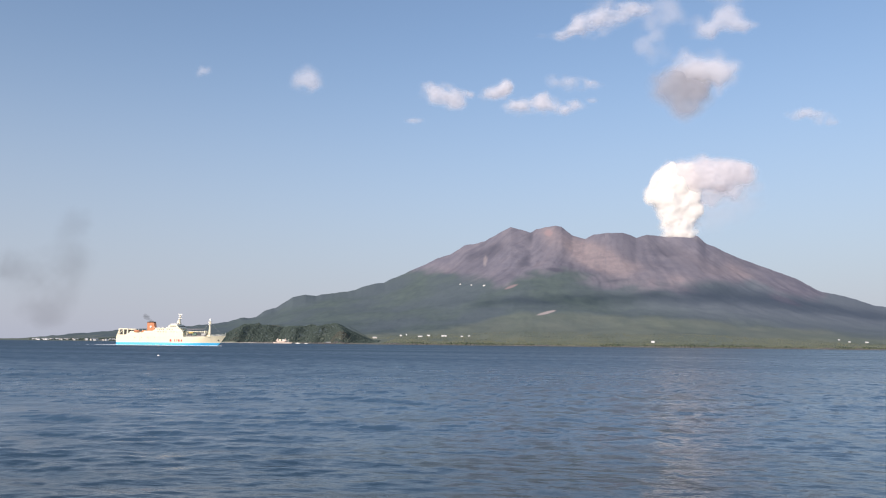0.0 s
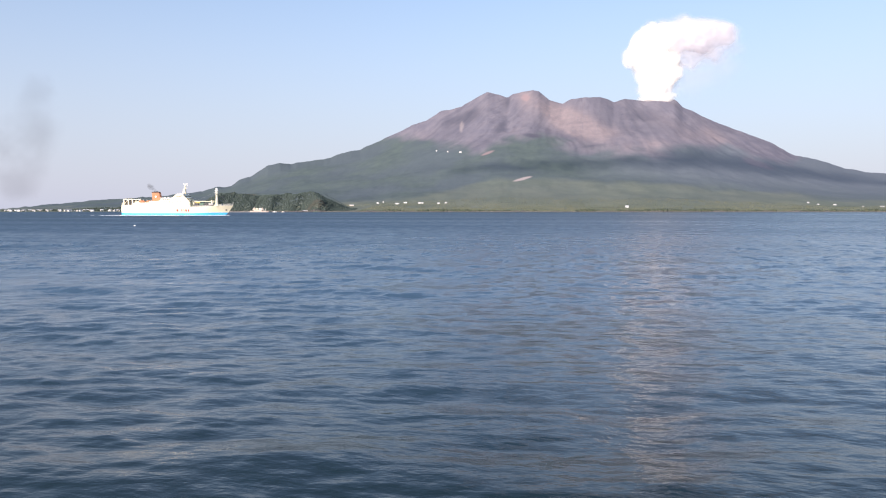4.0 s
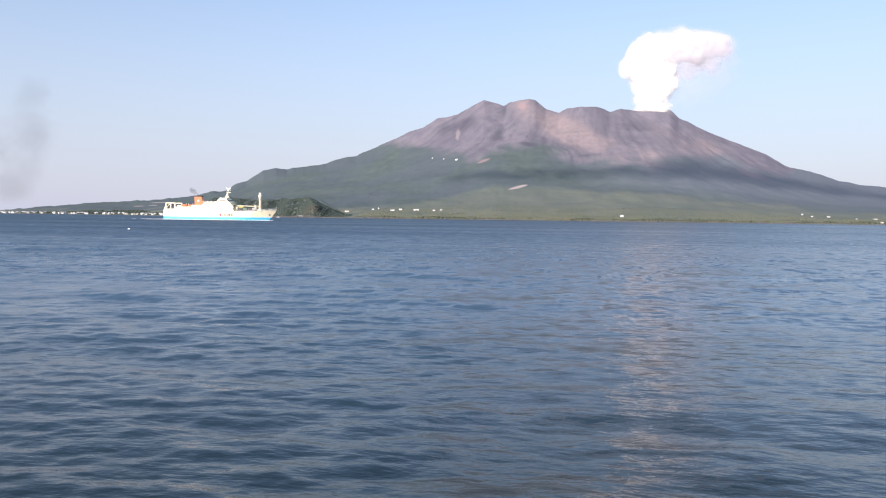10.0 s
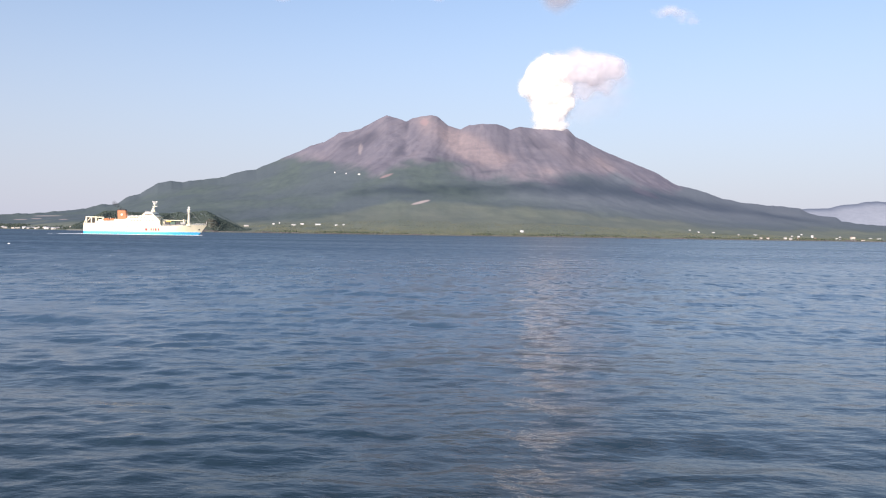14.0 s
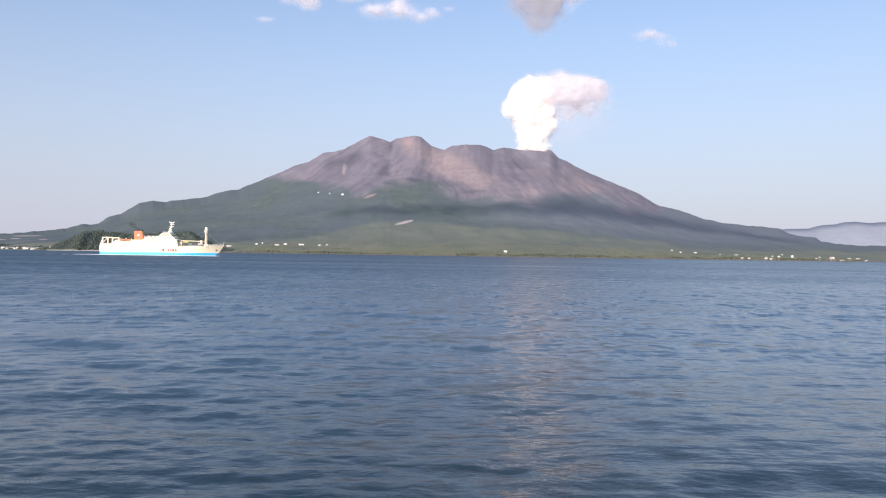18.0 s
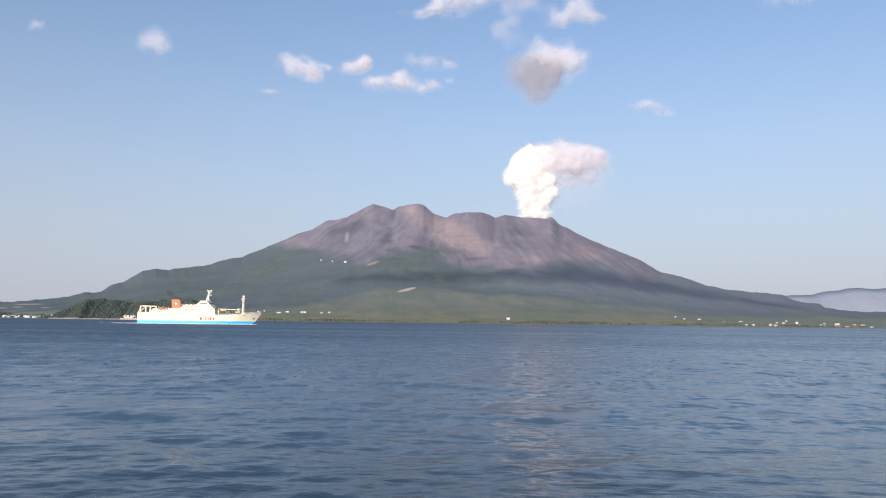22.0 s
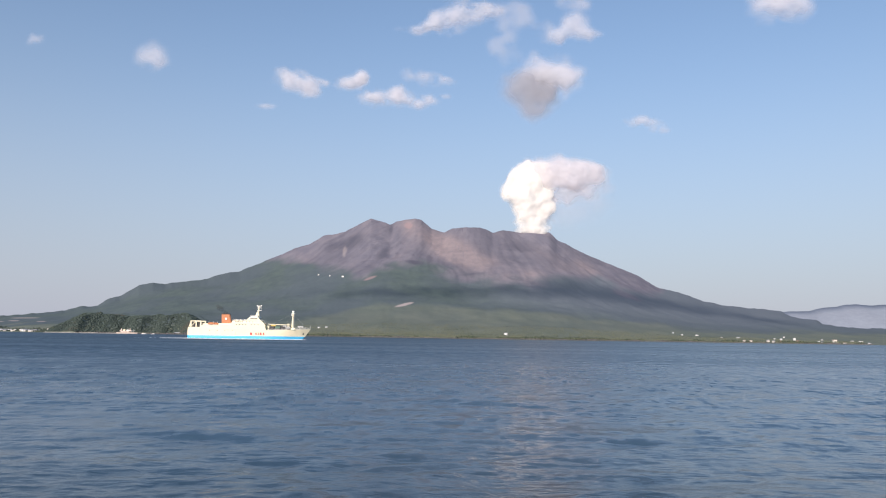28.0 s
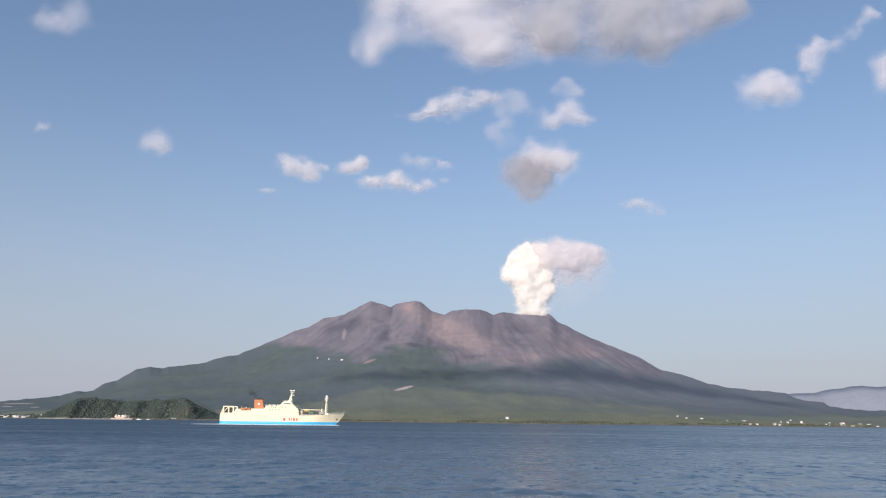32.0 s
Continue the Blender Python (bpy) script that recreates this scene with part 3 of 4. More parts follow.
def rail(parent, points, height=1.2, gap=2.4):
    """A deck railing along points: posts and three bars in one mesh."""
    bm = bmesh.new()
    for p, q in zip(points, points[1:]):
        p, q = Vector(p), Vector(q)
        for h in (0.45, 0.85, height):
            add_rod(bm, p + Vector((0, 0, h)), q + Vector((0, 0, h)), 0.07, sides=4)
        n = max(int((q - p).length / gap), 1)
        for k in range(n + 1):
            c = p.lerp(q, k / n)
            add_rod(bm, c, c + Vector((0, 0, height)), 0.07, sides=4)
    return part("railing", bm, WHITE, parent)


def build_ferry():
    ship = new("ferry")
    tagged(ship, "cream and blue ferry with orange funnel under way", "ship")
    part("lower_hull", hull_skin(-2.5, 4.0, 0.0, 0.46), BLUE, ship, "bright blue boot-top paint", True)
    hull = part("upper_hull", hull_skin(4.0, 11.2, 0.46, 1.0, sheer=1.6), CREAM, ship, "cream painted hull side", False)
    part("rubbing_strake", hull_skin(3.9, 4.2, 0.48, 0.50, 1), WHITE, ship)
    # lettering on the side: a round mark and four letters, as plain red bars
    for s, w in ((74.6, 2.2), (81.0, 1.2), (84.0, 0.8), (86.2, 1.9), (89.8, 1.5)):
        part("lettering", block(s, s + w, -BEAM - 0.16, -BEAM + 0.3, 5.2, 8.0, 0.05, 0.3, -0.3), RED, hull, "red letter bar")
    for s in (28, 40, 52):
        part("shell_door", block(s, s + 5, -BEAM - 0.10, -BEAM + 0.3, 5.2, 9.2, 0.08), CREAM, hull)
    part("anchor", block(135.6, 137.4, -2.9, -1.6, 6.4, 8.0, 0.2), BLACK, hull, "dark anchor in its pocket")
    # upper garage deck, flush with the side
    part("stern_house", block(0.4, 14, -10.3, 10.3, 11.2, 13.6, 0.15), CREAM, ship)
    part("garage_side", block(14, 93, -10.95, 10.95, 11.2, 15.6, 0.15, 1.5, 0.5), CREAM, ship)
    # stern gantry; the black blocks inside stand for the shade in its opening
    for s in (3.0, 9.2, 14.6):
        for y in (-10.0, 10.0):
            part("gantry_post", block(s, s + 1.5, y - 0.7, y + 0.7, 13.4, 21.0, 0.12, 0.0, 0.0), CREAM, ship)
    for y in (-10.0, 10.0):
        part("gantry_beam", block(3.4, 16.4, y - 0.7, y + 0.7, 20.2, 21.4, 0.15, 0.6, 1.4), CREAM, ship)
        part("gantry_brace", rod((3.6, y, 14.0), (9.4, y, 20.4), 0.45, 0.45, 6), CREAM, ship)
        part("gantry_brace", rod((1.2, y, 13.4), (4.2, y, 20.6), 0.5, 0.5, 6), CREAM, ship)
        part("gantry_plate", block(14.6, 16.2, y - 0.5, y + 0.5, 13.5, 18.6, 0.1, 0.0, 0.0), CREAM, ship)
    part("gantry_beam", block(2.8, 4.4, -10, 10, 20.3, 21.3, 0.15), CREAM, ship)
    part("ramp_dark_fill", block(4.6, 9.2, -9.6, 9.6, 13.4, 20.0, 0.1, 1.0, 0.4), BLACK, ship, "raised stern ramp, black to darken the opening")
    part("gantry_dark_fill", block(10.8, 14.5, -9.3, 6, 13.5, 19.6, 0.3), BLACK, ship)
    part("deckhouse", block(16.5, 23.5, -8.0, 8.0, 15.6, 18.2, 0.15), CREAM, ship)
    # lifeboats
    for y in (-9.6, 9.6):
        bm = bmesh.new()
        bmesh.ops.create_uvsphere(bm, u_segments=16, v_segments=10, radius=1.0)
        bmesh.ops.scale(bm, vec=(4.3, 1.5, 1.5), verts=bm.verts)
        for v in bm.verts:
            if v.co.z > 0:
                v.co.z *= 1.15
        bmesh.ops.translate(bm, vec=(27.6, y, 17.9), verts=bm.verts)
        boat = part("lifeboat", bm, ORANGE, ship, "orange covered lifeboat", True)
        for s in (24.6, 30.4):
            part("davit", rod((s, y, 15.6), (s, y, 20.6), 0.22), WHITE, ship)
            part("davit_arm", rod((s, y, 20.6), (s, y * 1.1, 19.4), 0.18), WHITE, ship)
    part("boat_deck", block(20, 52, -9.2, 9.2, 15.6, 16.6, 0.1), CREAM, ship)
    # funnel, leaning aft
    bm = block(38.3, 49.8, -3.0, 3.0, 16.4, 29.6, 0.5, 2.4, -0.7)
    part("funnel", bm, ORANGE, ship, "orange funnel")
    part("funnel_top", block(37.5, 47.5, -2.8, 2.8, 29.3, 30.6, 0.3, 0.6, -0.2), BLACK, ship, "sooty black funnel top")
    part("funnel_mark", rod((43.4, -3.7, 24.2), (43.4, -3.2, 24.2), 1.3, sides=20), WHITE, ship, "round white mark")
    for s in (40.2, 42.4, 44.2):
        part("exhaust_pipe", rod((s, 0.6, 30.2), (s - 0.4, 0.6, 31.8), 0.45), BLACK, ship)
    part("funnel_base", block(35, 53, -5.5, 5.5, 15.6, 18.6, 0.2), CREAM, ship)
    # accommodation, stepping up to the bridge
    acc = part("accommodation", block(50.5, 92.5, -10.6, 10.6, 15.6, 19.4, 0.15, 2.2, 0.6), CREAM, ship)
    acc2 = part("upper_deckhouse", block(51.5, 89.5, -9.8, 9.8, 19.4, 22.2, 0.15, 2.6, 1.8), CREAM, ship)
    bridge = part("bridge", block(68.5, 86.5, -10.4, 10.4, 22.2, 26.4, 0.15, 3.6, 4.0), CREAM, ship)
    part("bridge_roof", block(72.2, 82.8, -9.0, 9.0, 26.4, 27.4, 0.12, 1.2, 2.2), WHITE, ship)
    part("deck_edge", block(50.4, 93.4, -11.0, 11.0, 19.3, 19.55), WHITE, ship)
    part("deck_edge", block(52.0, 90.4, -10.3, 10.3, 22.1, 22.3), WHITE, ship)
    window_row(acc, 57, 72, 3.6, 16.9, 1.5, 0.9, -10.6)
    window_row(acc, 75, 85, 3.9, 17.1, 1.1, 0.8, -10.6)
    window_row(acc2, 56, 66, 2.5, 20.1, 1.5, 0.9, -9.8)
    window_row(acc2, 69, 78, 3.4, 20.2, 1.2, 0.8, -9.8)
    window_row(bridge, 74, 83, 1.7, 24.2, 1.35, 1.2, -10.4)
    window_row(hull, 26, 62, 9.0, 9.6, 0.7, 0.7, -10.98)
    for y in np.linspace(-8.4, 8.4, 8):
        part("window", block(84.0, 85.0, y - 0.8, y + 0.8, 24.3, 25.3), DARK, bridge)
    for s in (56, 61, 66):
        part("ventilator", rod((s, -5, 22.2), (s, -5, 23.8), 0.55), CREAM, ship)
        part("raft", rod((s + 1, -8.6, 22.8), (s + 3, -8.6, 22.8), 0.6, sides=10), WHITE, ship)
    rail(ship, [(52, -10.2, 22.25), (69, -10.2, 22.25)])
    rail(ship, [(17, -10.8, 15.6), (50, -10.8, 15.6)])
    rail(ship, [(73.5, -8.6, 27.4), (81.5, -8.6, 27.4), (81.5, 8.6, 27.4)])
    # main mast with radar yards
    mast = part("main_mast", block(77.6, 82.9, -2.0, 2.0, 27.2, 33.5, 0.3, 1.4, 2.2), CREAM, ship)
    part("mast_pole", rod((81.2, 0, 33), (82.2, 0, 40.2), 1.0, 0.45, 10), CREAM, mast)
    for z, w in ((34.0, 4.2), (36.8, 3.4), (39.2, 4.2)):
        part("yard", block(81.8 - 0.35, 81.8 + 0.35, -w, w, z, z + 0.5, 0.1), WHITE, mast)
        part("radar_scanner", block(81.6 - w * 0.55, 83.4 + w * 0.35, -0.4, 0.4, z + 0.7, z + 1.4, 0.12), WHITE, mast)
    for s in (79.6, 84.4):
        part("lamp_bracket", rod((82.0, 0, 37.4), (s, 0, 40.4), 0.28), WHITE, mast)
        part("mast_lamp", block(s - 0.6, s + 0.6, -0.5, 0.5, 40.0, 41.3, 0.2), WHITE, mast)
    part("radome", block(80.5, 82.6, -5.2, -3.4, 27.3, 28.9, 0.5), STEEL, ship)
    # cargo deck with crane boom and deck cargo
    part("cargo_deck", block(90, 128, -9.4, 9.4, 11.2, 11.5), GREEN_DECK, ship)
    part("hatch_coaming", block(96, 121, -8.2, 8.2, 11.4, 13.4, 0.15), DARK, ship)
    for i, s in enumerate((96.5, 103.2, 109.9, 115.4)):
        for row, y in enumerate((-7.9, -5.2)):
            part("container", block(s, s + 5.9 if i != 2 else s + 5.0, y, y + 2.45, 13.4, 15.9, 0.06), (DARK, GREEN_DECK, DARK, STEEL)[(i + row) % 4], ship)
    part("container", block(98.0, 104.0, -7.7, -5.3, 15.95, 17.4, 0.06), YELLOW, ship)
    boom = part("crane_boom", rod((92.4, -3.0, 18.2), (120.5, -3.0, 17.8), 0.62, 0.45, 8), CREAM, ship)
    part("crane_boom", rod((92.4, 3.0, 18.2), (120.5, 3.0, 17.8), 0.62, 0.45, 8), CREAM, ship)
    part("boom_rest", block(117.6, 118.9, -4.4, 4.4, 11.4, 19.4, 0.15), CREAM, ship)
    part("crane_house", block(91.8, 95.6, -4.6, 4.6, 11.4, 18.8, 0.25), CREAM, ship)
    # fore mast
    fore = part("fore_mast", rod((122.6, 0, 11.4), (123.4, 0, 33.0), 1.35, 0.75, 12), CREAM, ship)
    part("mast_house", block(119.8, 126.4, -5.5, 5.5, 11.4, 14.2, 0.2), CREAM, ship)
    part("crosstree", block(122.6, 123.8, -4.2, 4.2, 27.0, 27.8, 0.12), WHITE, fore)
    part("platform", block(121.2, 125.4, -1.8, 1.8, 31.4, 32.2, 0.15), WHITE, fore)
    part("mast_lamp", block(122.0, 124.6, -0.9, 0.9, 33.0, 35.0, 0.3), WHITE, fore)
    part("mast_lamp", block(121.0, 122.2, -0.6, 0.6, 29.2, 30.6, 0.2), WHITE, fore)
    part("ladder", block(124.2, 124.7, -0.4, 0.4, 14.2, 31.4), STEEL, fore)
    for q in ((94, -8, 16), (112, -8.5, 12.5), (140, -1.0, 14.4)):
        part("stay", rod((123.2, 0, 31.0), q, 0.05, sides=4), STEEL, fore)
    # forecastle
    for s in (129, 133):
        part("windlass", block(s, s + 1.8, -3.2, -0.8, 11.9, 13.6, 0.2), STEEL, ship)
    side = [(s, -float(half_width(s, 1.0)) + 0.3, 11.2 + 1.6 * float(smooth(92, 145, s))) for s in (125, 130, 135, 139, 143, 144.6)]
    rail(ship, side, 2.0, 2.0)
    rail(ship, [(a, -b, c) for a, b, c in side], 2.0, 2.0)
    part("jackstaff", rod((144.2, 0, 12.6), (144.9, 0, 17.4), 0.14, sides=5), WHITE, ship)
    rail(ship, [(94, -10.7, 11.2), (120, -10.4, 11.6)], 1.4, 2.6)
    return ship


FERRY = build_ferry()


def build_wake():
    """Foam along the hull and a trail behind the stern."""
    r = np.random.default_rng(5)
    n = 4200
    s = np.concatenate([-75 * r.random(2400) ** 1.5, 138 * r.random(n - 2400)])
    trail = s < 0
    w = np.where(trail, 3.5 + 0.05 * -s, 0.5 + 0.7 * smooth(120, 40, s))
    edge = np.where(trail, 0.0, np.where(r.random(n) < 0.5, -1, 1) * (half_width(np.clip(s, 0, 130), 0.2) + 0.8))
    y = edge + w * r.normal(0, 0.8, n)
    keep = np.where(trail, r.random(n) < np.exp(s / 13), r.random(n) < 0.45)
    s, y, trail = s[keep], y[keep], trail[keep]
    size = r.uniform(0.4, 1.5, len(s))
    high = r.uniform(0.15, 1.0, len(s)) * np.where(trail, 0.8 * np.exp(s / 70), 1.0)
    verts, faces = [], []
    for k in range(6):
        a = 2 * math.pi * k / 6
        verts.append(np.stack([s + size * 2.2 * math.cos(a), y + size * math.sin(a), np.full(len(s), -0.2)], -1))
    verts.append(np.stack([s, y, high], -1))
    v = np.stack(verts, 1).reshape(-1, 3)
    base = np.arange(len(s))[:, None] * 7
    f = np.stack([np.concatenate([base + k, base + (k + 1) % 6, base + 6], 1) for k in range(6)], 1).reshape(-1, 3)
    return tagged(new("wake", array_mesh("wake", v, f, FOAM)), "white foam along the ferry and astern of it", "foam", kind="stuff")


WAKE = build_wake()


# ---- clouds, plume and smoke: billows that thin out to their rims ----
def ball(level):
    bm = bmesh.new()
    bmesh.ops.create_icosphere(bm, subdivisions=level, radius=1.0)
    v = np.array([q.co[:] for q in bm.verts])
    f = np.array([[w.index for w in q.verts] for q in bm.faces])
    bm.free()
    return v, f


BALLS = {4: ball(4), 5: ball(5), 6: ball(6)}


def billows(name, puffs, thick, mat, seed=1, ragged=0.18, full=0.12, wisp=0.16, fine=2, rise=1.5):
    """One body of rounded billows (x, y, z, rx, ry, rz). thick: how opaque their middles are, out to the share full; they fade to their rims."""
    vs, fs, ds, base = [], [], [], 0
    for i, q in enumerate(np.array(puffs, float)):
        bv, bf = BALLS[6 if q[3] > 100 else 5 if q[3] > 35 else 4]
        m = min(q[3:].mean(), 110.0)
        p = q[:3] + bv * q[3:]
        lump = fbm(p[:, 0] / (0.9 * m) + seed, p[:, 2] / (0.9 * m), p[:, 1] / (0.9 * m), octaves=fine, gain=0.5)
        v = q[:3] + bv * q[3:] * (1 + ragged * lump)[:, None]
        w = v / (0.75 * m)
        torn = fbm(w[:, 0] + 3 * seed, w[:, 2] * 1.2, w[:, 1] + 0.7 * i, octaves=2, gain=0.45)
        rim = np.sqrt(np.clip(1 - bv[:, 1] ** 2, 0, 1))
        vs.append(v)
        fs.append(bf + base)
        ds.append(thick * smooth(1.0, full, rim + wisp * torn * np.clip(rim * 1.5, 0, 1)) ** rise * smooth(1.0, 0.93, rim))
        base += len(bv)
    mid = np.array(puffs, float)[:, :3].mean(0)
    me = array_mesh(name, np.concatenate(vs) - mid, np.concatenate(fs), mat)
    at = me.attributes.new("dense", "FLOAT", "POINT")
    at.data.foreach_set("value", np.concatenate(ds).astype(np.float32))
    ob = new(name, me)
    ob.location = mid
    return ob


def dome(name, puffs, thick, mat, seed=1, ragged=0.5, wisp=0.5, relief=0.15, edge=0.85, cell=0.0, grain=1.0, firm=False):
    """A rounded body swelling out of puffs (x, y, z, rx, ry, rz) that run into one another; it thins out softly and frays towards its rim."""
    q = np.array(puffs, float)
    lo, hi = (q[:, :3] - 1.9 * q[:, 3:]).min(0), (q[:, :3] + 1.9 * q[:, 3:]).max(0)
    m = float(np.median(np.minimum(q[:, 3], q[:, 5])))
    step = max((hi[0] - lo[0]) / 300, m / 16, cell)
    eddy = max(grain * m, 5 * step)
    X, Z = np.meshgrid(np.arange(lo[0], hi[0] + step, step), np.arange(lo[2], hi[2] + step, step), indexing="ij")
    # uneven outline: the place is shifted by eddies of two sizes
    wx = X + ragged * m * (0.8 * fbm(X / (1.5 * eddy) + seed, Z / (1.5 * eddy), 1.7, octaves=2))
    wz = Z + ragged * m * (0.8 * fbm(X / (1.5 * eddy), Z / (1.5 * eddy) + seed, 5.7, octaves=2))
    swell, reach, weight = np.zeros_like(X), np.zeros_like(X), np.full_like(X, 1e-9)
    for x, y, z, rx, ry, rz in q:
        w = np.exp(-1.5 * (((wx - x) / rx) ** 2 + ((wz - z) / rz) ** 2))
        swell += w
        reach += w * ry
        weight += w
    reach, mid_y = reach / weight, q[:, 1].mean()
    frayed = fbm(X / (1.5 * eddy) + seed, Z / (1.2 * eddy), 8.8, octaves=3, gain=0.5)
    puffy = fbm(X / (1.5 * eddy) + 2 * seed, Z / (1.5 * eddy), 3.1, octaves=3, gain=0.38)
    full = 1 - np.exp(-1.7 * swell)
    if firm:
        body = full - 0.30 + wisp * frayed * (1.1 - full) * smooth(0.05, 0.35, full)
        alpha = thick * smooth(0.0, edge, body)
        d = reach * (np.sqrt(full) + relief * puffy * full)
    else:
        body = swell * (1 + 1.5 * wisp * frayed) - 0.12
        alpha = thick * (1 - np.exp(-edge * np.maximum(body, 0) ** 1.3))
        d = reach * (0.7 * (1 - np.exp(-0.8 * swell)) + relief * puffy * full)
    n = X.size
    v = np.concatenate([np.stack([X, mid_y - d, Z], -1).reshape(-1, 3), np.stack([X, mid_y + 0.8 * d, Z], -1).reshape(-1, 3)])
    f = grid_faces(*X.shape)
    f = f[(body.ravel()[f] > 0).any(1)]
    f = np.concatenate([f, f[:, ::-1] + n])
    used = np.unique(f)
    index = np.zeros(2 * n, int)
    index[used] = np.arange(len(used))
    mid = q[:, :3].mean(0)
    me = array_mesh(name, v[used] - mid, index[f], mat)
    at = me.attributes.new("dense", "FLOAT", "POINT")
    at.data.foreach_set("value", np.tile(alpha.ravel(), 2)[used].astype(np.float32))
    ob = new(name, me)
    ob.location = mid
    return ob


DRIFTERS = []


def cloud(puffs, thick, label, seed, depth=4000.0, mat=None, grow=1.42, **more):
    """puffs: (across, height, half width, half height) at a depth of 4000 m."""
    k = depth / 4000
    ob = dome("cloud", [(x * k, depth, EYE + (z - EYE) * k, grow * w * k, 0.8 * max(w, h) * k, grow * h * k) for i, (x, z, w, h) in enumerate(puffs)],
                 thick, mat or CLOUD, seed, cell=7.0, **more)
    DRIFTERS.append(ob)
    return tagged(ob, label, "cloud", "clouds in the sky")


def build_clouds():
    cloud([(-1590, 1490, 62, 50), (-1560, 1465, 40, 38)], 0.45, "small faint round white cloud", 11)
    cloud([(-870, 1375, 50, 42), (-810, 1360, 70, 40), (-735, 1350, 50, 30), (-720, 1312, 34, 26), (-640, 1350, 30, 18)], 0.75, "ragged white cumulus cloud", 12)
    cloud([(-540, 1355, 48, 30), (-490, 1368, 45, 34), (-455, 1372, 28, 20)], 0.85, "small bright white cumulus cloud", 13)
    cloud([(-370, 1268, 60, 26), (-290, 1275, 70, 40), (-250, 1300, 30, 30), (-200, 1250, 60, 26), (-110, 1268, 45, 30)], 0.85, "flat white cumulus with upturned ends", 14)
    cloud([(-960, 1216, 38, 14)], 0.5, "tiny faint white cloud", 15)
    cloud([(-160, 1400, 55, 28), (-100, 1390, 50, 26), (-20, 1370, 50, 18)], 0.42, "thin wispy white cloud", 16)
    cloud([(5, 1290, 24, 12)], 0.4, "tiny faint white cloud", 17)
    cloud([(-150, 1660, 80, 18), (-40, 1685, 80, 34), (40, 1730, 90, 55), (140, 1765, 90, 45), (220, 1770, 70, 26)], 0.8, "slanting white cumulus with a tapered end", 18)
    cloud([(330, 1770, 60, 40), (400, 1765, 60, 35), (310, 1700, 45, 40), (420, 1700, 60, 30), (330, 1590, 60, 60), (280, 1560, 40, 60)], 0.3, "thin torn veil of white cloud", 19)
    cloud([(650, 1680, 70, 40), (710, 1700, 60, 45), (600, 1640, 70, 30), (760, 1650, 50, 26), (690, 1830, 60, 40)], 0.55, "soft white cumulus cloud", 20)
    cloud([(560, 1440, 90, 55), (630, 1410, 75, 52), (540, 1390, 90, 55), (500, 1500, 60, 30), (610, 1350, 55, 45)], 0.85, "bright top of a cumulus above the plume", 21)
    cloud([(480, 1375, 100, 60), (400, 1340, 85, 60), (500, 1300, 90, 66), (480, 1225, 64, 60), (570, 1320, 60, 50)], 0.8, "grey ash-laden underside of a cumulus above the plume", 29, mat=ASH, depth=4010.0)
    cloud([(1030, 1168, 50, 20), (1090, 1160, 60, 18), (1150, 1125, 40, 18)], 0.5, "low thin white cloud", 22)
    cloud([(1720, 1830, 80, 55), (1800, 1840, 100, 60), (1900, 1850, 80, 60), (1840, 1770, 80, 35)], 0.75, "pale grey and white cumulus", 23)
    cloud([(2050, 2040, 60, 70), (2110, 2080, 70, 50), (2080, 1965, 45, 60), (2190, 2120, 70, 36), (2290, 2180, 60, 36), (2370, 2250, 52, 42), (2440, 2320, 42, 40)], 0.6, "long ragged streamer of white cloud", 24, grow=1.2)
    cloud([(2480, 1910, 60, 60), (2540, 1980, 80, 70), (2600, 2060, 80, 60)], 0.75, "white cumulus with a ragged edge", 25)
    cloud([(-2200, 2260, 90, 90), (-2120, 2230, 80, 70), (-2280, 2200, 70, 60)], 0.4, "faint round white cloud high up", 26)
    cloud([(-2220, 1570, 34, 26)], 0.4, "tiny faint white cloud", 27)
    # the large one overhead: a sunlit side, and a base whose shade is a greyer colour
    cloud([(-330, 2330, 130, 120), (-150, 2320, 150, 120), (50, 2280, 190, 140), (220, 2200, 190, 140), (360, 2085, 170, 85), (180, 2090, 120, 70),
           (300, 2400, 260, 120), (-430, 2060, 60, 60), (-400, 2150, 70, 70), (480, 2060, 110, 50)],
          0.8, "sunlit side of a large flat cumulus", 28)
    cloud([(520, 2250, 220, 150), (700, 2140, 200, 105), (900, 2190, 240, 130), (1050, 2110, 200, 80), (1200, 2200, 220, 95), (1400, 2260, 160, 75),
           (1560, 2320, 120, 60), (1680, 2380, 80, 50), (800, 2350, 300, 130), (1200, 2380, 260, 130), (1300, 2120, 120, 55)],
          0.8, "grey shaded base of a large flat cumulus", 30, mat=GREY_CLOUD, depth=4010.0)


build_clouds()


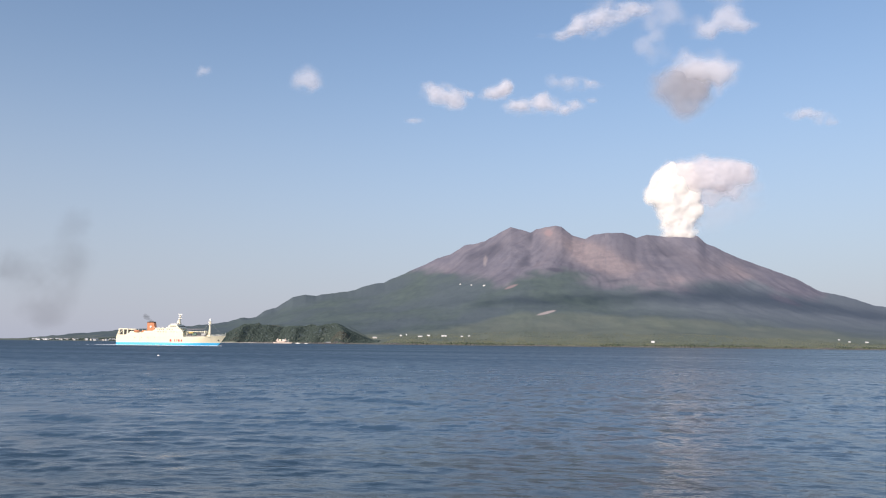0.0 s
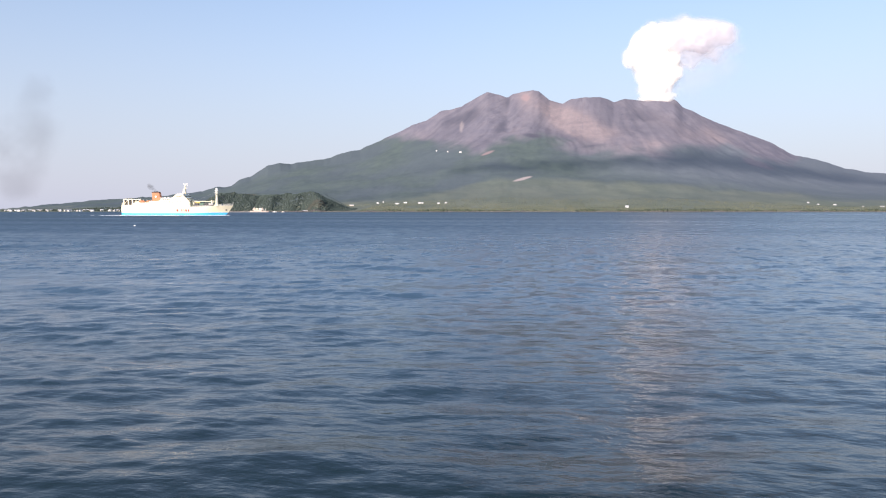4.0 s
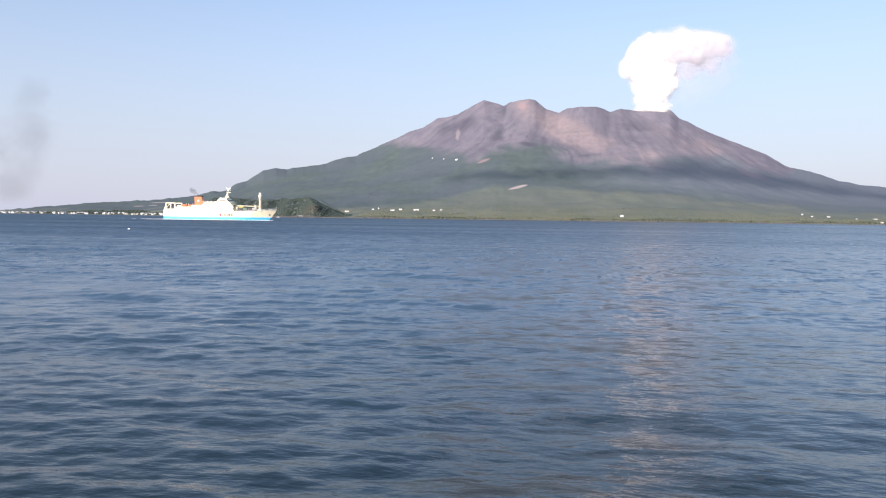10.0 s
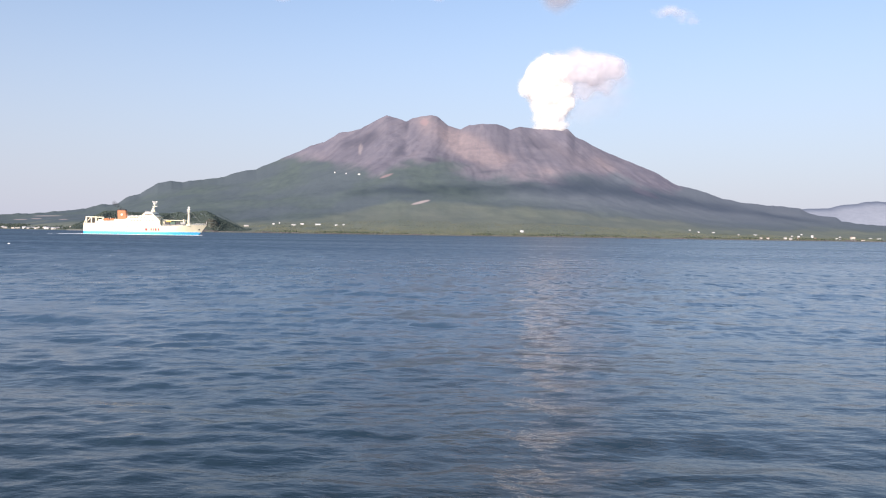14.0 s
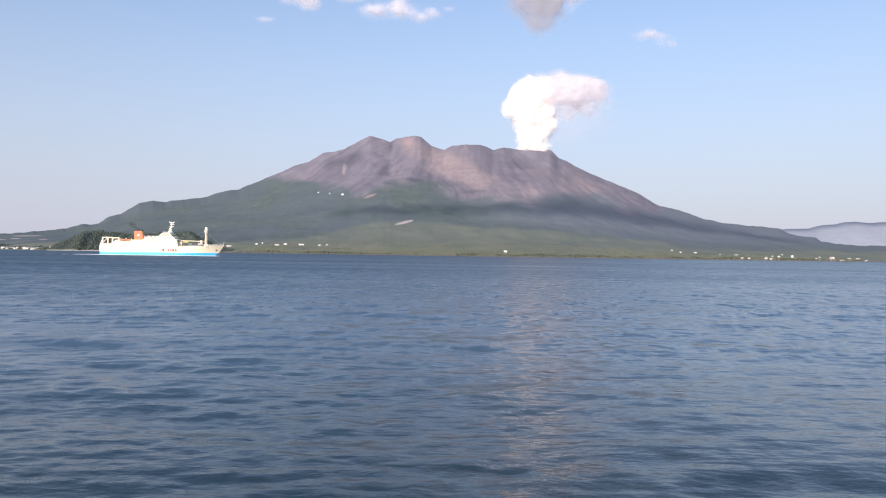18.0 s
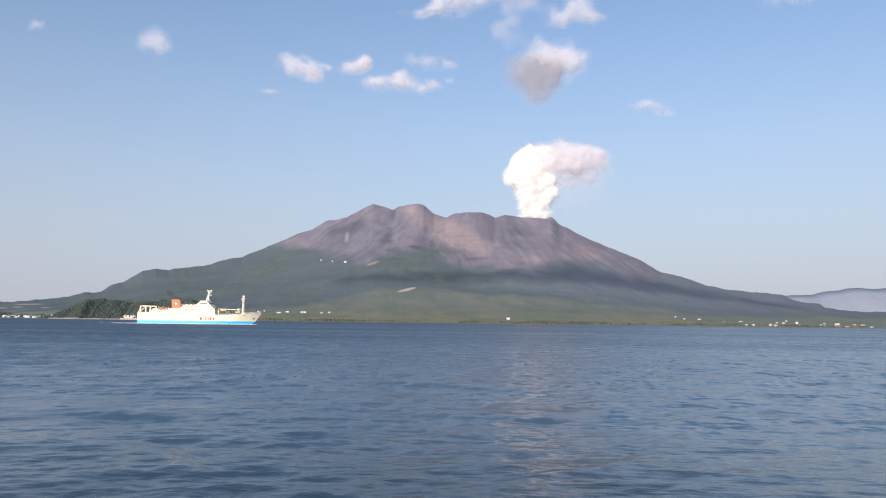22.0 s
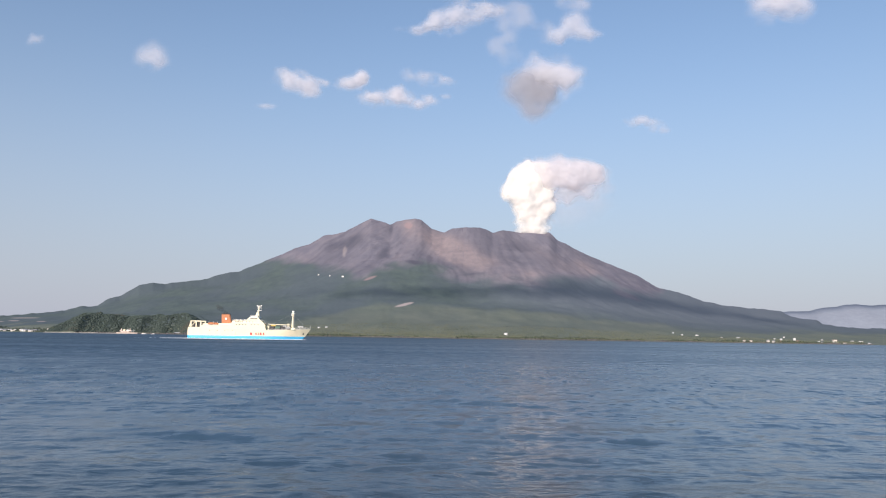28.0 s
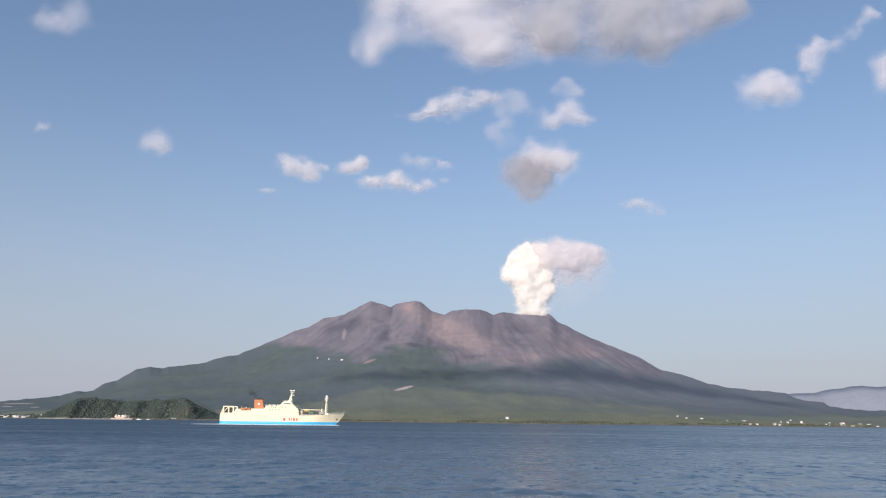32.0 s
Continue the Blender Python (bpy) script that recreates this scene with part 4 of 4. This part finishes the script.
def build_cloud_bank():
    """An unseen cloud bank added high behind the viewpoint. It stands between the sun and the lower slopes, which lie
    in its shade.
    """
    puffs = []
    for u, e, w, h in ((-470, 225, 150, 55), (-260, 235, 170, 62), (-60, 240, 170, 64), (150, 245, 180, 70), (360, 252, 180, 85), (540, 262, 170, 120), (680, 280, 150, 165),
                       (830, 258, 170, 165), (990, 232, 170, 155), (1150, 205, 180, 145), (1320, 178, 180, 130), (1500, 150, 180, 105), (1680, 125, 160, 85), (1850, 105, 150, 60)):
        ys = np.linspace(2600, 4150, 400)
        es = (terrain(u * ys / CREST_Y, ys) - EYE) / ys * CREST_Y
        y = float(ys[np.argmax(es > e)])
        at = Vector((u * y / CREST_Y, y, EYE + e * y / CREST_Y)) + TO_SUN * 5600
        puffs.append((*at, 1.1 * w, 60, h))
    ob = billows("cloud", puffs, 0.23, CLOUD, 77, full=0.25, wisp=0.4, rise=1.0)
    tagged(ob, "long unseen cloud bank high up, added to shade the lower slopes", "cloud", "clouds in the sky")


build_cloud_bank()

PLUME_PIECES = []


def build_plume():
    """Steam and ash from the crater: slow billows, each a piece that drifts by itself."""
    sets = [
        ([(478, 566, 78, 44), (470, 632, 86, 48), (540, 668, 46, 34), (466, 700, 86, 50), (572, 704, 36, 28), (445, 758, 88, 50), (526, 766, 58, 44), (378, 784, 44, 36),
          (405, 828, 78, 54), (490, 842, 76, 54), (470, 898, 70, 42), (524, 906, 50, 34)], 0.93, -0.05, 0.4, "bright billowing column of steam and ash"),
        ([(470, 884, 60, 40), (520, 896, 60, 44), (545, 830, 60, 50), (590, 850, 64, 54), (640, 906, 66, 46), (690, 872, 60, 44), (706, 908, 58, 38), (766, 886, 58, 44), (802, 866, 42, 40), (655, 846, 70, 48), (728, 830, 70, 48)], 0.95, 0.4, 0.6, "downwind crown of the plume"),
        ([(830, 850, 56, 54), (760, 780, 90, 44), (670, 768, 74, 40), (610, 800, 50, 40)], 0.5, 0.8, 0.3, "thinning downwind end of the plume"),
        ([(720, 690, 110, 70), (640, 650, 70, 60), (790, 730, 90, 50)], 0.13, 0.5, 0.2, "thin grey ash below the plume's lee"),
        ([(572, 706, 38, 24), (592, 735, 30, 22), (556, 640, 30, 40)], 0.6, 0.2, 0.5, "small side billow of the plume"),
    ]
    k = 4235 / 4000
    for i, (puffs, n, dx, dz, label) in enumerate(sets):
        p = [((x - 10) * k, 4205 if i == 1 else 4235, EYE + (z - 4 - EYE) * k, (1.2 if i < 1 else 1.3) * w * k, 0.8 * w * k, (1.04 if i < 1 else 1.25) * h * k) for j, (x, z, w, h) in enumerate(puffs)]
        ob = dome("plume", p, n, PLUME if i < 1 else LEE, 40 + i, ragged=0.35, wisp=0.3 if i < 1 else 0.25 if i == 1 else 0.4, relief=0.17, edge=0.5 if i < 1 else 1.0, grain=0.9, firm=i < 1)
        PLUME_PIECES.append((tagged(ob, label, "smoke plume", "plume of the volcano"), dx, dz))


build_plume()


def build_smoke():
    ob = dome("exhaust_smoke", [(-1.5 - 2.6 * i, -0.4 * i, 0.6 + 1.7 * i ** 0.9, 1.8 + 0.8 * i, 1.8 + 0.8 * i, 1.2 + 0.7 * i) for i in range(4)], 0.38, SMOKE, 60)
    return tagged(ob, "dark exhaust smoke above the ferry's funnel", "smoke"), Vector(ob.location)


EXHAUST, EXHAUST_AT = build_smoke()


def build_drift():
    """Old funnel smoke that hangs over the bay."""
    puffs = [(-1560, 2000, 150, 90, 60, 70), (-1620, 2000, 205, 110, 60, 60), (-1490, 2000, 235, 80, 60, 80), (-1470, 2000, 320, 60, 50, 70), (-1680, 2000, 215, 80, 50, 40), (-1540, 2000, 100, 90, 60, 50)]
    ob = dome("smoke", puffs, 0.16, THIN_SMOKE, 61)
    tagged(ob, "faint grey smoke hanging over the bay", "smoke")


build_drift()


# ---- woods, shore rocks ----
def ico():
    bm = bmesh.new()
    bmesh.ops.create_icosphere(bm, subdivisions=1, radius=1.0)
    v = np.array([p.co[:] for p in bm.verts])
    f = np.array([[q.index for q in p.verts] for p in bm.faces])
    bm.free()
    return v, f


ICO_V, ICO_F = ico()


def clumps(name, x, y, z, r, tall, mat, label, category, seed, jag=0.35):
    """Many crowns or stones, each an uneven small lump, joined into one object."""
    g = np.random.default_rng(seed)
    n = len(x)
    rad = r[:, None] * (1 + jag * g.normal(0, 1, (n, 12)).clip(-1.6, 1.6) * 0.6)
    v = ICO_V[None] * rad[..., None]
    v[..., 2] *= tall[:, None]
    v = v + np.stack([x, y, z], -1)[:, None]
    f = (ICO_F[None] + (np.arange(n) * 12)[:, None, None]).reshape(-1, 3)
    ob = new(name, array_mesh(name, v.reshape(-1, 3), f, mat))
    return tagged(ob, label, category, kind="stuff")


def build_woods():
    g = np.random.default_rng(21)
    # bluff
    n = 15000
    x, y = g.uniform(-1315, -690, n), g.uniform(2495, 2680, n)
    h = headland(x, y)
    k = h > 3
    x, y = x[k], y[k]
    r = g.uniform(2.2, 4.4, len(x)) * (1 + 0.4 * (g.random(len(x)) < 0.05))
    dry = fbm(x / 55, y / 40, 3.0, octaves=3) + 0.15 * g.normal(size=len(x)) > 0.72
    for sel, mat, lab, sd in ((~dry, CROWN_BLUFF, "dark evergreen woods on the lava bluff", 22), (dry, CROWN_BROWN, "brownish dry thicket on the lava bluff", 28)):
        clumps("woods", x[sel], y[sel], terrain(x[sel], y[sel]) + 0.2 * r[sel], r[sel], g.uniform(0.3, 0.5, sel.sum()), mat, lab, "woods", sd, 0.16)
    # shore plain
    n = 30000
    u = g.uniform(-1250, 2300, n)
    s = shore_line(u)
    y = s + 10 + 400 * g.random(n) ** 2.0
    x = u * y / CREST_Y
    patch = fbm(x / 60, y / 90, 4.0, octaves=3)
    k = (patch > -0.75) & ~((x > -1320) & (x < -685) & (y < 2800))
    x, y = x[k], y[k]
    r = g.uniform(1.0, 2.3, len(x)) * (1 + 0.5 * (g.random(len(x)) < 0.06))
    tone = 0.3 + fbm(x / 130, y / 40, 9.0, octaves=4) + 0.12 * g.normal(size=len(x))
    for sel, mat, lab, sd in ((tone > 0.25, CROWN_LIGHT, "yellow-green scrub on the shore plain", 23), ((tone <= 0.25) & (tone > -0.45), CROWN_MID, "green trees and scrub on the shore plain", 27),
                              (tone <= -0.45, CROWN_DARK, "dark green trees scattered on the shore plain", 24)):
        clumps("scrub", x[sel], y[sel], terrain(x[sel], y[sel]) + 0.1 * r[sel], r[sel], g.uniform(0.3, 0.5, sel.sum()), mat, lab, "trees", sd, 0.2)
    # thicker trees behind the shore stones
    n = 3200
    u = g.uniform(-1080, 2300, n)
    y = shore_line(u) + 6 + 30 * g.random(n)
    x = u * y / CREST_Y
    k = fbm(x / 70, 2.0, octaves=3) + 0.3 * g.normal(size=n) > -0.1
    x, y = x[k], y[k]
    r = g.uniform(1.6, 4.6, len(x)) * (0.7 + 0.5 * np.clip(1 + fbm(x / 35, 6.0, octaves=3), 0.2, 1.8))
    clumps("trees", x, y, terrain(x, y) + 0.3 * r, r, g.uniform(0.55, 0.95, len(x)), CROWN_SHORE, "row of dark green trees along the shore", "trees", 29)
    # low coast beyond the bluff
    n = 5000
    u = g.uniform(-3350, -1850, n)
    y = shore_line(u) + 15 + 500 * g.random(n) ** 1.3
    x = u * y / CREST_Y
    k = fbm(x / 50, y / 80, 6.0, octaves=3) > -0.1
    x, y = x[k], y[k]
    r = g.uniform(2.0, 5.0, len(x))
    clumps("woods", x, y, terrain(x, y) + 0.4 * r, r, g.uniform(0.6, 1.0, len(x)), CROWN_DARK, "dark woods on the low far coast", "woods", 25)
    # shore stones
    n = 5200
    u = g.uniform(-2000, 2350, n)
    y = shore_line(u) + g.normal(-2, 5, n)
    x = u * y / CREST_Y
    r = g.uniform(0.5, 2.3, n) * (1 + 0.9 * np.clip(fbm(x / 45, 1.7, octaves=3), 0, 1))
    clumps("shore_rocks", x, y, np.maximum(terrain(x, y), -0.3) + 0.2 * r, r, g.uniform(0.4, 0.8, n), ROCK, "grey lava boulders along the waterline", "rocks", 26, 0.5)
    # pale sand and coral rubble in pockets of the shore
    n = 900
    u = g.uniform(-1500, 2350, n)
    y = shore_line(u) + g.uniform(-3, 5, n)
    x = u * y / CREST_Y
    k = fbm(x / 40, 8.0, octaves=3) > 0.15
    x, y = x[k], y[k]
    r = g.uniform(0.7, 2.4, len(x))
    clumps("shore_rubble", x, y, np.maximum(terrain(x, y), -0.2) + 0.3 * r, r, g.uniform(0.3, 0.5, len(x)), SAND, "pale sand and rubble in pockets of the shore", "rubble", 31, 0.3)


build_woods()


# ---- houses ----
def house(x, y, w, d, h, wall, roof, label, flat=False, turn=0.0, name="house"):
    z = float(terrain(x, y))
    ob = new(name)
    ob.matrix_world = pose(x, y, z, 0, 0, turn)
    tagged(ob, label, "building")
    part("wall", block(-w / 2, w / 2, -d / 2, d / 2, -3.0, h, 0.05), wall, ob)
    bm = bmesh.new()
    if flat:
        add_block(bm, -w / 2 - 0.3, w / 2 + 0.3, -d / 2 - 0.3, d / 2 + 0.3, h + 0.003, h + 0.6)
    else:
        rise = 0.28 * d
        a = [bm.verts.new(c) for c in ((-w / 2 - 0.5, -d / 2 - 0.6, h - 0.1), (w / 2 + 0.5, -d / 2 - 0.6, h - 0.1), (w / 2 + 0.5, d / 2 + 0.6, h - 0.1), (-w / 2 - 0.5, d / 2 + 0.6, h - 0.1))]
        b = [bm.verts.new(c) for c in ((-w / 2 - 0.5, 0, h + rise), (w / 2 + 0.5, 0, h + rise))]
        for q in ((a[0], a[1], b[1], b[0]), (a[2], a[3], b[0], b[1]), (a[1], a[2], b[1]), (a[3], a[0], b[0]), a[::-1]):
            bm.faces.new(q)
    part("roof", bm, roof, ob)
    floors, cols = max(int(h / 3), 1), max(int(w / 4), 2)
    for i in range(cols):
        for j in range(floors):
            cx = -w / 2 + (i + 0.5) * w / cols
            part("window", block(cx - 0.7, cx + 0.7, -d / 2 - 0.05, -d / 2 + 0.1, 1.0 + 3 * j, 2.3 + 3 * j), GLASS, ob)
    return ob


def build_houses():
    g = random.Random(4)
    # place across (at the shore's depth of about 2600 m), depth, width, depth of house, height, wall, roof, flat
    single = [
        (217, 2690, 20, 13, 9, 0, 2, False, "small white house with a gable above the shore"), (579, 2512, 7, 5, 3, 0, 2, True, "low white shed at the waterline"),
        (781, 2650, 10, 7, 4, 0, 2, False, "white farmhouse on the plain"), (811, 2652, 11, 7, 4, 0, 2, False, "white farmhouse on the plain"),
        (861, 2640, 16, 7, 4, 0, 2, False, "long white greenhouse on the plain"), (945, 2580, 9, 7, 4, 1, 2, False, "pale house on the plain"),
        (1001, 2585, 20, 8, 4, 0, 2, False, "long white shed on the plain"), (1123, 2570, 8, 7, 5, 0, 2, True, "white house near the harbour"),
        (1145, 2580, 11, 8, 7, 0, 2, False, "white house with pale roof"), (1190, 2590, 12, 9, 12, 0, 2, True, "tall white building by the harbour"),
        (1272, 2570, 10, 7, 5, 0, 2, True, "white house near the harbour"), (1325, 2592, 26, 12, 9, 2, 1, True, "long pinkish public building"),
        (1384, 2566, 16, 8, 4, 1, 2, False, "pale shed by the harbour"), (1413, 2562, 20, 9, 5, 0, 2, True, "white shed by the harbour"),
        (1155, 2700, 9, 7, 5, 0, 2, False, "white house on the slope"), (1283, 2650, 9, 7, 5, 0, 2, False, "white house on the slope"),
        (-720, 2575, 26, 10, 6, 2, 2, False, "long pale house near the bluff"), (-627, 2620, 12, 8, 7, 0, 2, True, "white house above the shore"),
        (-607, 2640, 6, 5, 8, 0, 2, True, "narrow white building above the shore"), (-558, 2570, 26, 8, 5, 0, 2, False, "long white shed by the shore"),
        (-529, 2590, 18, 9, 6, 0, 2, False, "white house with pale roof"), (-475, 2585, 30, 10, 6, 0, 2, False, "wide white hall by the shore"),
        (-413, 2578, 14, 8, 5, 0, 2, False, "white house by the shore"), (-388, 2575, 12, 8, 4, 0, 2, False, "small white house by the shore"),
        (-882, 2512, 52, 8, 5, 1, 2, False, "pale boathouse below the bluff"),
    ]
    for x, y, w, d, h, wall, roof, flat, label in single:
        if -730 < x < -380:
            y, w, h = y + 260, 1.15 * w, 1.1 * h
        elif x > 700:
            y, w, h = y + 260 + 10 * (x % 9), 1.15 * w, 1.15 * h
        house(x * y / 2600, y, 0.55 * w, 0.55 * d, 0.55 * h, WALLS[wall], ROOFS[roof], label, flat, g.uniform(-12, 12))
    # white blocks high on the slope
    for u, e, w, h in ((-678, 326, 6, 2.6), (-616, 321, 5, 2.2), (-545, 317, 11, 3.6)):
        ys = np.linspace(2800, 4150, 500)
        y = float(ys[np.argmax((terrain(u * ys / CREST_Y, ys) - EYE) / ys * CREST_Y > e)])
        house(u * y / CREST_Y, y, w, 10, h, WALLS[0], ROOFS[2], "white lodge high on the wooded slope", True)
    # villages: along the low coast and near the harbour
    for lo, hi, n in ((-3330, -2130, 110), (1450, 2350, 11)):
        for k in range(n):
            u = g.uniform(lo, hi)
            s = float(shore_line(u))
            y = s + 14 + (70 if lo < 0 else 260) * g.random() ** 1.6
            w = g.uniform(7, 15) if lo < 0 else g.uniform(5, 9)
            house(u * y / CREST_Y, y, w, g.uniform(6, 9), g.choice((3.5, 4.5, 6.0, 6.5)), g.choice(WALLS), g.choice(ROOFS if lo > 0 else ROOFS[::2]), "village house near the shore", g.random() < 0.35, g.uniform(-30, 30))


build_houses()


# ---- boats at the bluff's landing, buoy ----
def moored_boat(x, y, length, label, turn):
    b = new("moored_boat")
    b.matrix_world = pose(x, y, 0, 0, 0, turn)
    tagged(b, label, "boat")
    h = length / 2
    bm = bmesh.new()
    rings = []
    for s, w in ((-h, 0.11), (-0.7 * h, 0.13), (0.2 * h, 0.13), (0.7 * h, 0.08), (h, 0.005)):
        rings.append([bm.verts.new((s * k, side * w * length * q, z)) for side, (k, q, z) in ((-1, (0.94, 0.8, -0.8)), (-1, (1, 1, 0.075 * length)), (1, (1, 1, 0.075 * length)), (1, (0.94, 0.8, -0.8)))])
    for p, q in zip(rings, rings[1:]):
        for k in range(3):
            bm.faces.new((p[k], q[k], q[k + 1], p[k + 1]))
    bm.faces.new(rings[0])
    part("hull", bm, RUSTY if length > 40 else WHITE, b)
    z = 0.075 * length
    part("cabin", block(-0.6 * h, 0.3 * h, -0.09 * length, 0.09 * length, z, z + 0.06 * length, 0.2, 0.06 * length), RUSTY if length > 40 else WHITE, b)
    if length > 40:
        for s0, s1 in ((-0.72, -0.42), (0.12, 0.42)):
            part("deckhouse", block(s0 * h, s1 * h, -0.08 * length, 0.08 * length, z + 0.05 * length, z + 0.12 * length, 0.2, 0.03 * length, 0.03 * length), RUSTY, b)
            part("derrick_post", rod((0.5 * (s0 + s1) * h, 0, z + 0.12 * length), (0.5 * (s0 + s1) * h, 0, z + 0.2 * length), 0.02 * length, 0.01 * length, 6), RUSTY, b)
    part("wheelhouse", block(-0.05 * h, 0.22 * h, -0.07 * length, 0.07 * length, z + 0.07 * length, z + 0.13 * length, 0.2, 0.05 * length), WHITE, b)
    part("funnel", block(-0.4 * h, -0.2 * h, -0.03 * length, 0.03 * length, z + 0.07 * length, z + 0.14 * length, 0.15, 0.3), CREAM, b)
    for s, t in ((-0.62 * h, 0.22), (-0.3 * h, 0.15), (0.12 * h, 0.24), (0.45 * h, 0.17), (0.62 * h, 0.21)):
        part("mast", rod((s, 0, z), (s, 0, z + t * length * 0.75), 0.011 * length, 0.006 * length, 6), WHITE, b)
    part("waterline_band", block(-0.90 * h, 0.80 * h, -0.112 * length, 0.112 * length, -0.5, 0.012 * length), STEEL, b)
    return b


moored_boat(-995, 2447, 64, "large cream fishing vessel moored by the bluff", 4)
moored_boat(-944, 2452, 17, "small white boat moored by the bluff", -3)
moored_boat(-916, 2455, 13, "small white sailing boat moored by the bluff", 12)


def build_quay():
    q = new("quay")
    q.matrix_world = pose(-1140, 2462, 0, 0, 0, 1)
    tagged(q, "long low pale concrete quay below the bluff", "quay")
    for i in range(9):
        part("quay_block", block(-125 + 27.8 * i, -125 + 27.8 * i + 27.5, -3, 3, -1.5, 1.3 + 0.5 * (i % 3), 0.1), CONCRETE, q)
    for i in range(14):
        part("bollard", rod((-118 + 18 * i, -2.2, 1.2), (-118 + 18 * i, -2.2, 2.9), 0.45, 0.35, 6), WALLS[0], q)


build_quay()


def build_buoy():
    b = new("buoy")
    tagged(b, "small white mooring buoy afloat", "buoy")
    bm = bmesh.new()
    bmesh.ops.create_uvsphere(bm, u_segments=16, v_segments=10, radius=0.43)
    bmesh.ops.scale(bm, vec=(1.35, 1.0, 0.8), verts=bm.verts)
    part("float", bm, WHITE, b, "", True)
    part("pole", rod((0, 0, 0.2), (0, 0, 0.5), 0.08, 0.05, 8), WHITE, b)
    return b


BUOY = build_buoy()


# ---- what moves ----
def motions():
    times = [0.0, 4.0, 8.0, 12.0, 16.0, 20.0, 24.0, 28.0, 32.0]
    go = radians(2.48)

    def ferry_at(t, ahead=0.0):
        s = 10.34 * t + 3.3 + ahead
        return -589.7 + s * math.cos(go), 899.5 + s * math.sin(go)

    FERRY.scale = WAKE.scale = (0.977, 0.977, 0.977)
    walk(FERRY, [(t, pose(*ferry_at(t), 0.0, 0, 0, 2.48)) for t in times])
    walk(WAKE, [(t, pose(*ferry_at(t), 0.0, 0, 0, 2.48)) for t in times])
    walk(EXHAUST, [(t, pose(*ferry_at(t, 42.0 + EXHAUST_AT.x), 31.2 + EXHAUST_AT.z + 0.4 * math.sin(t * 0.7), 0, 0, 2.48)) for t in times])
    walk(SEA, [(t, pose(1.0 * (t - 16), -0.3 * (t - 16), 0.04 * math.sin(t * 0.8))) for t in times])
    walk(BUOY, [(t, pose(-175, 296, 0.15 + 0.06 * math.sin(t * 1.3), 4 * math.sin(t * 1.1), 5 * math.sin(t * 0.9), 0)) for t in [k * 1.0 for k in range(33)]])
    for ob in DRIFTERS:
        at = Vector(ob.location)
        walk(ob, [(t, pose(at.x + 1.6 * (30 - t), at.y, at.z)) for t in times])
    for ob, dx, dz in PLUME_PIECES:
        at = Vector(ob.location)
        walk(ob, [(t, pose(at.x + dx * (t - 16), at.y, at.z + 0.3 * dz * (t - 16), 0, 0.05 * dx * (t - 16), 0)) for t in times])


motions()
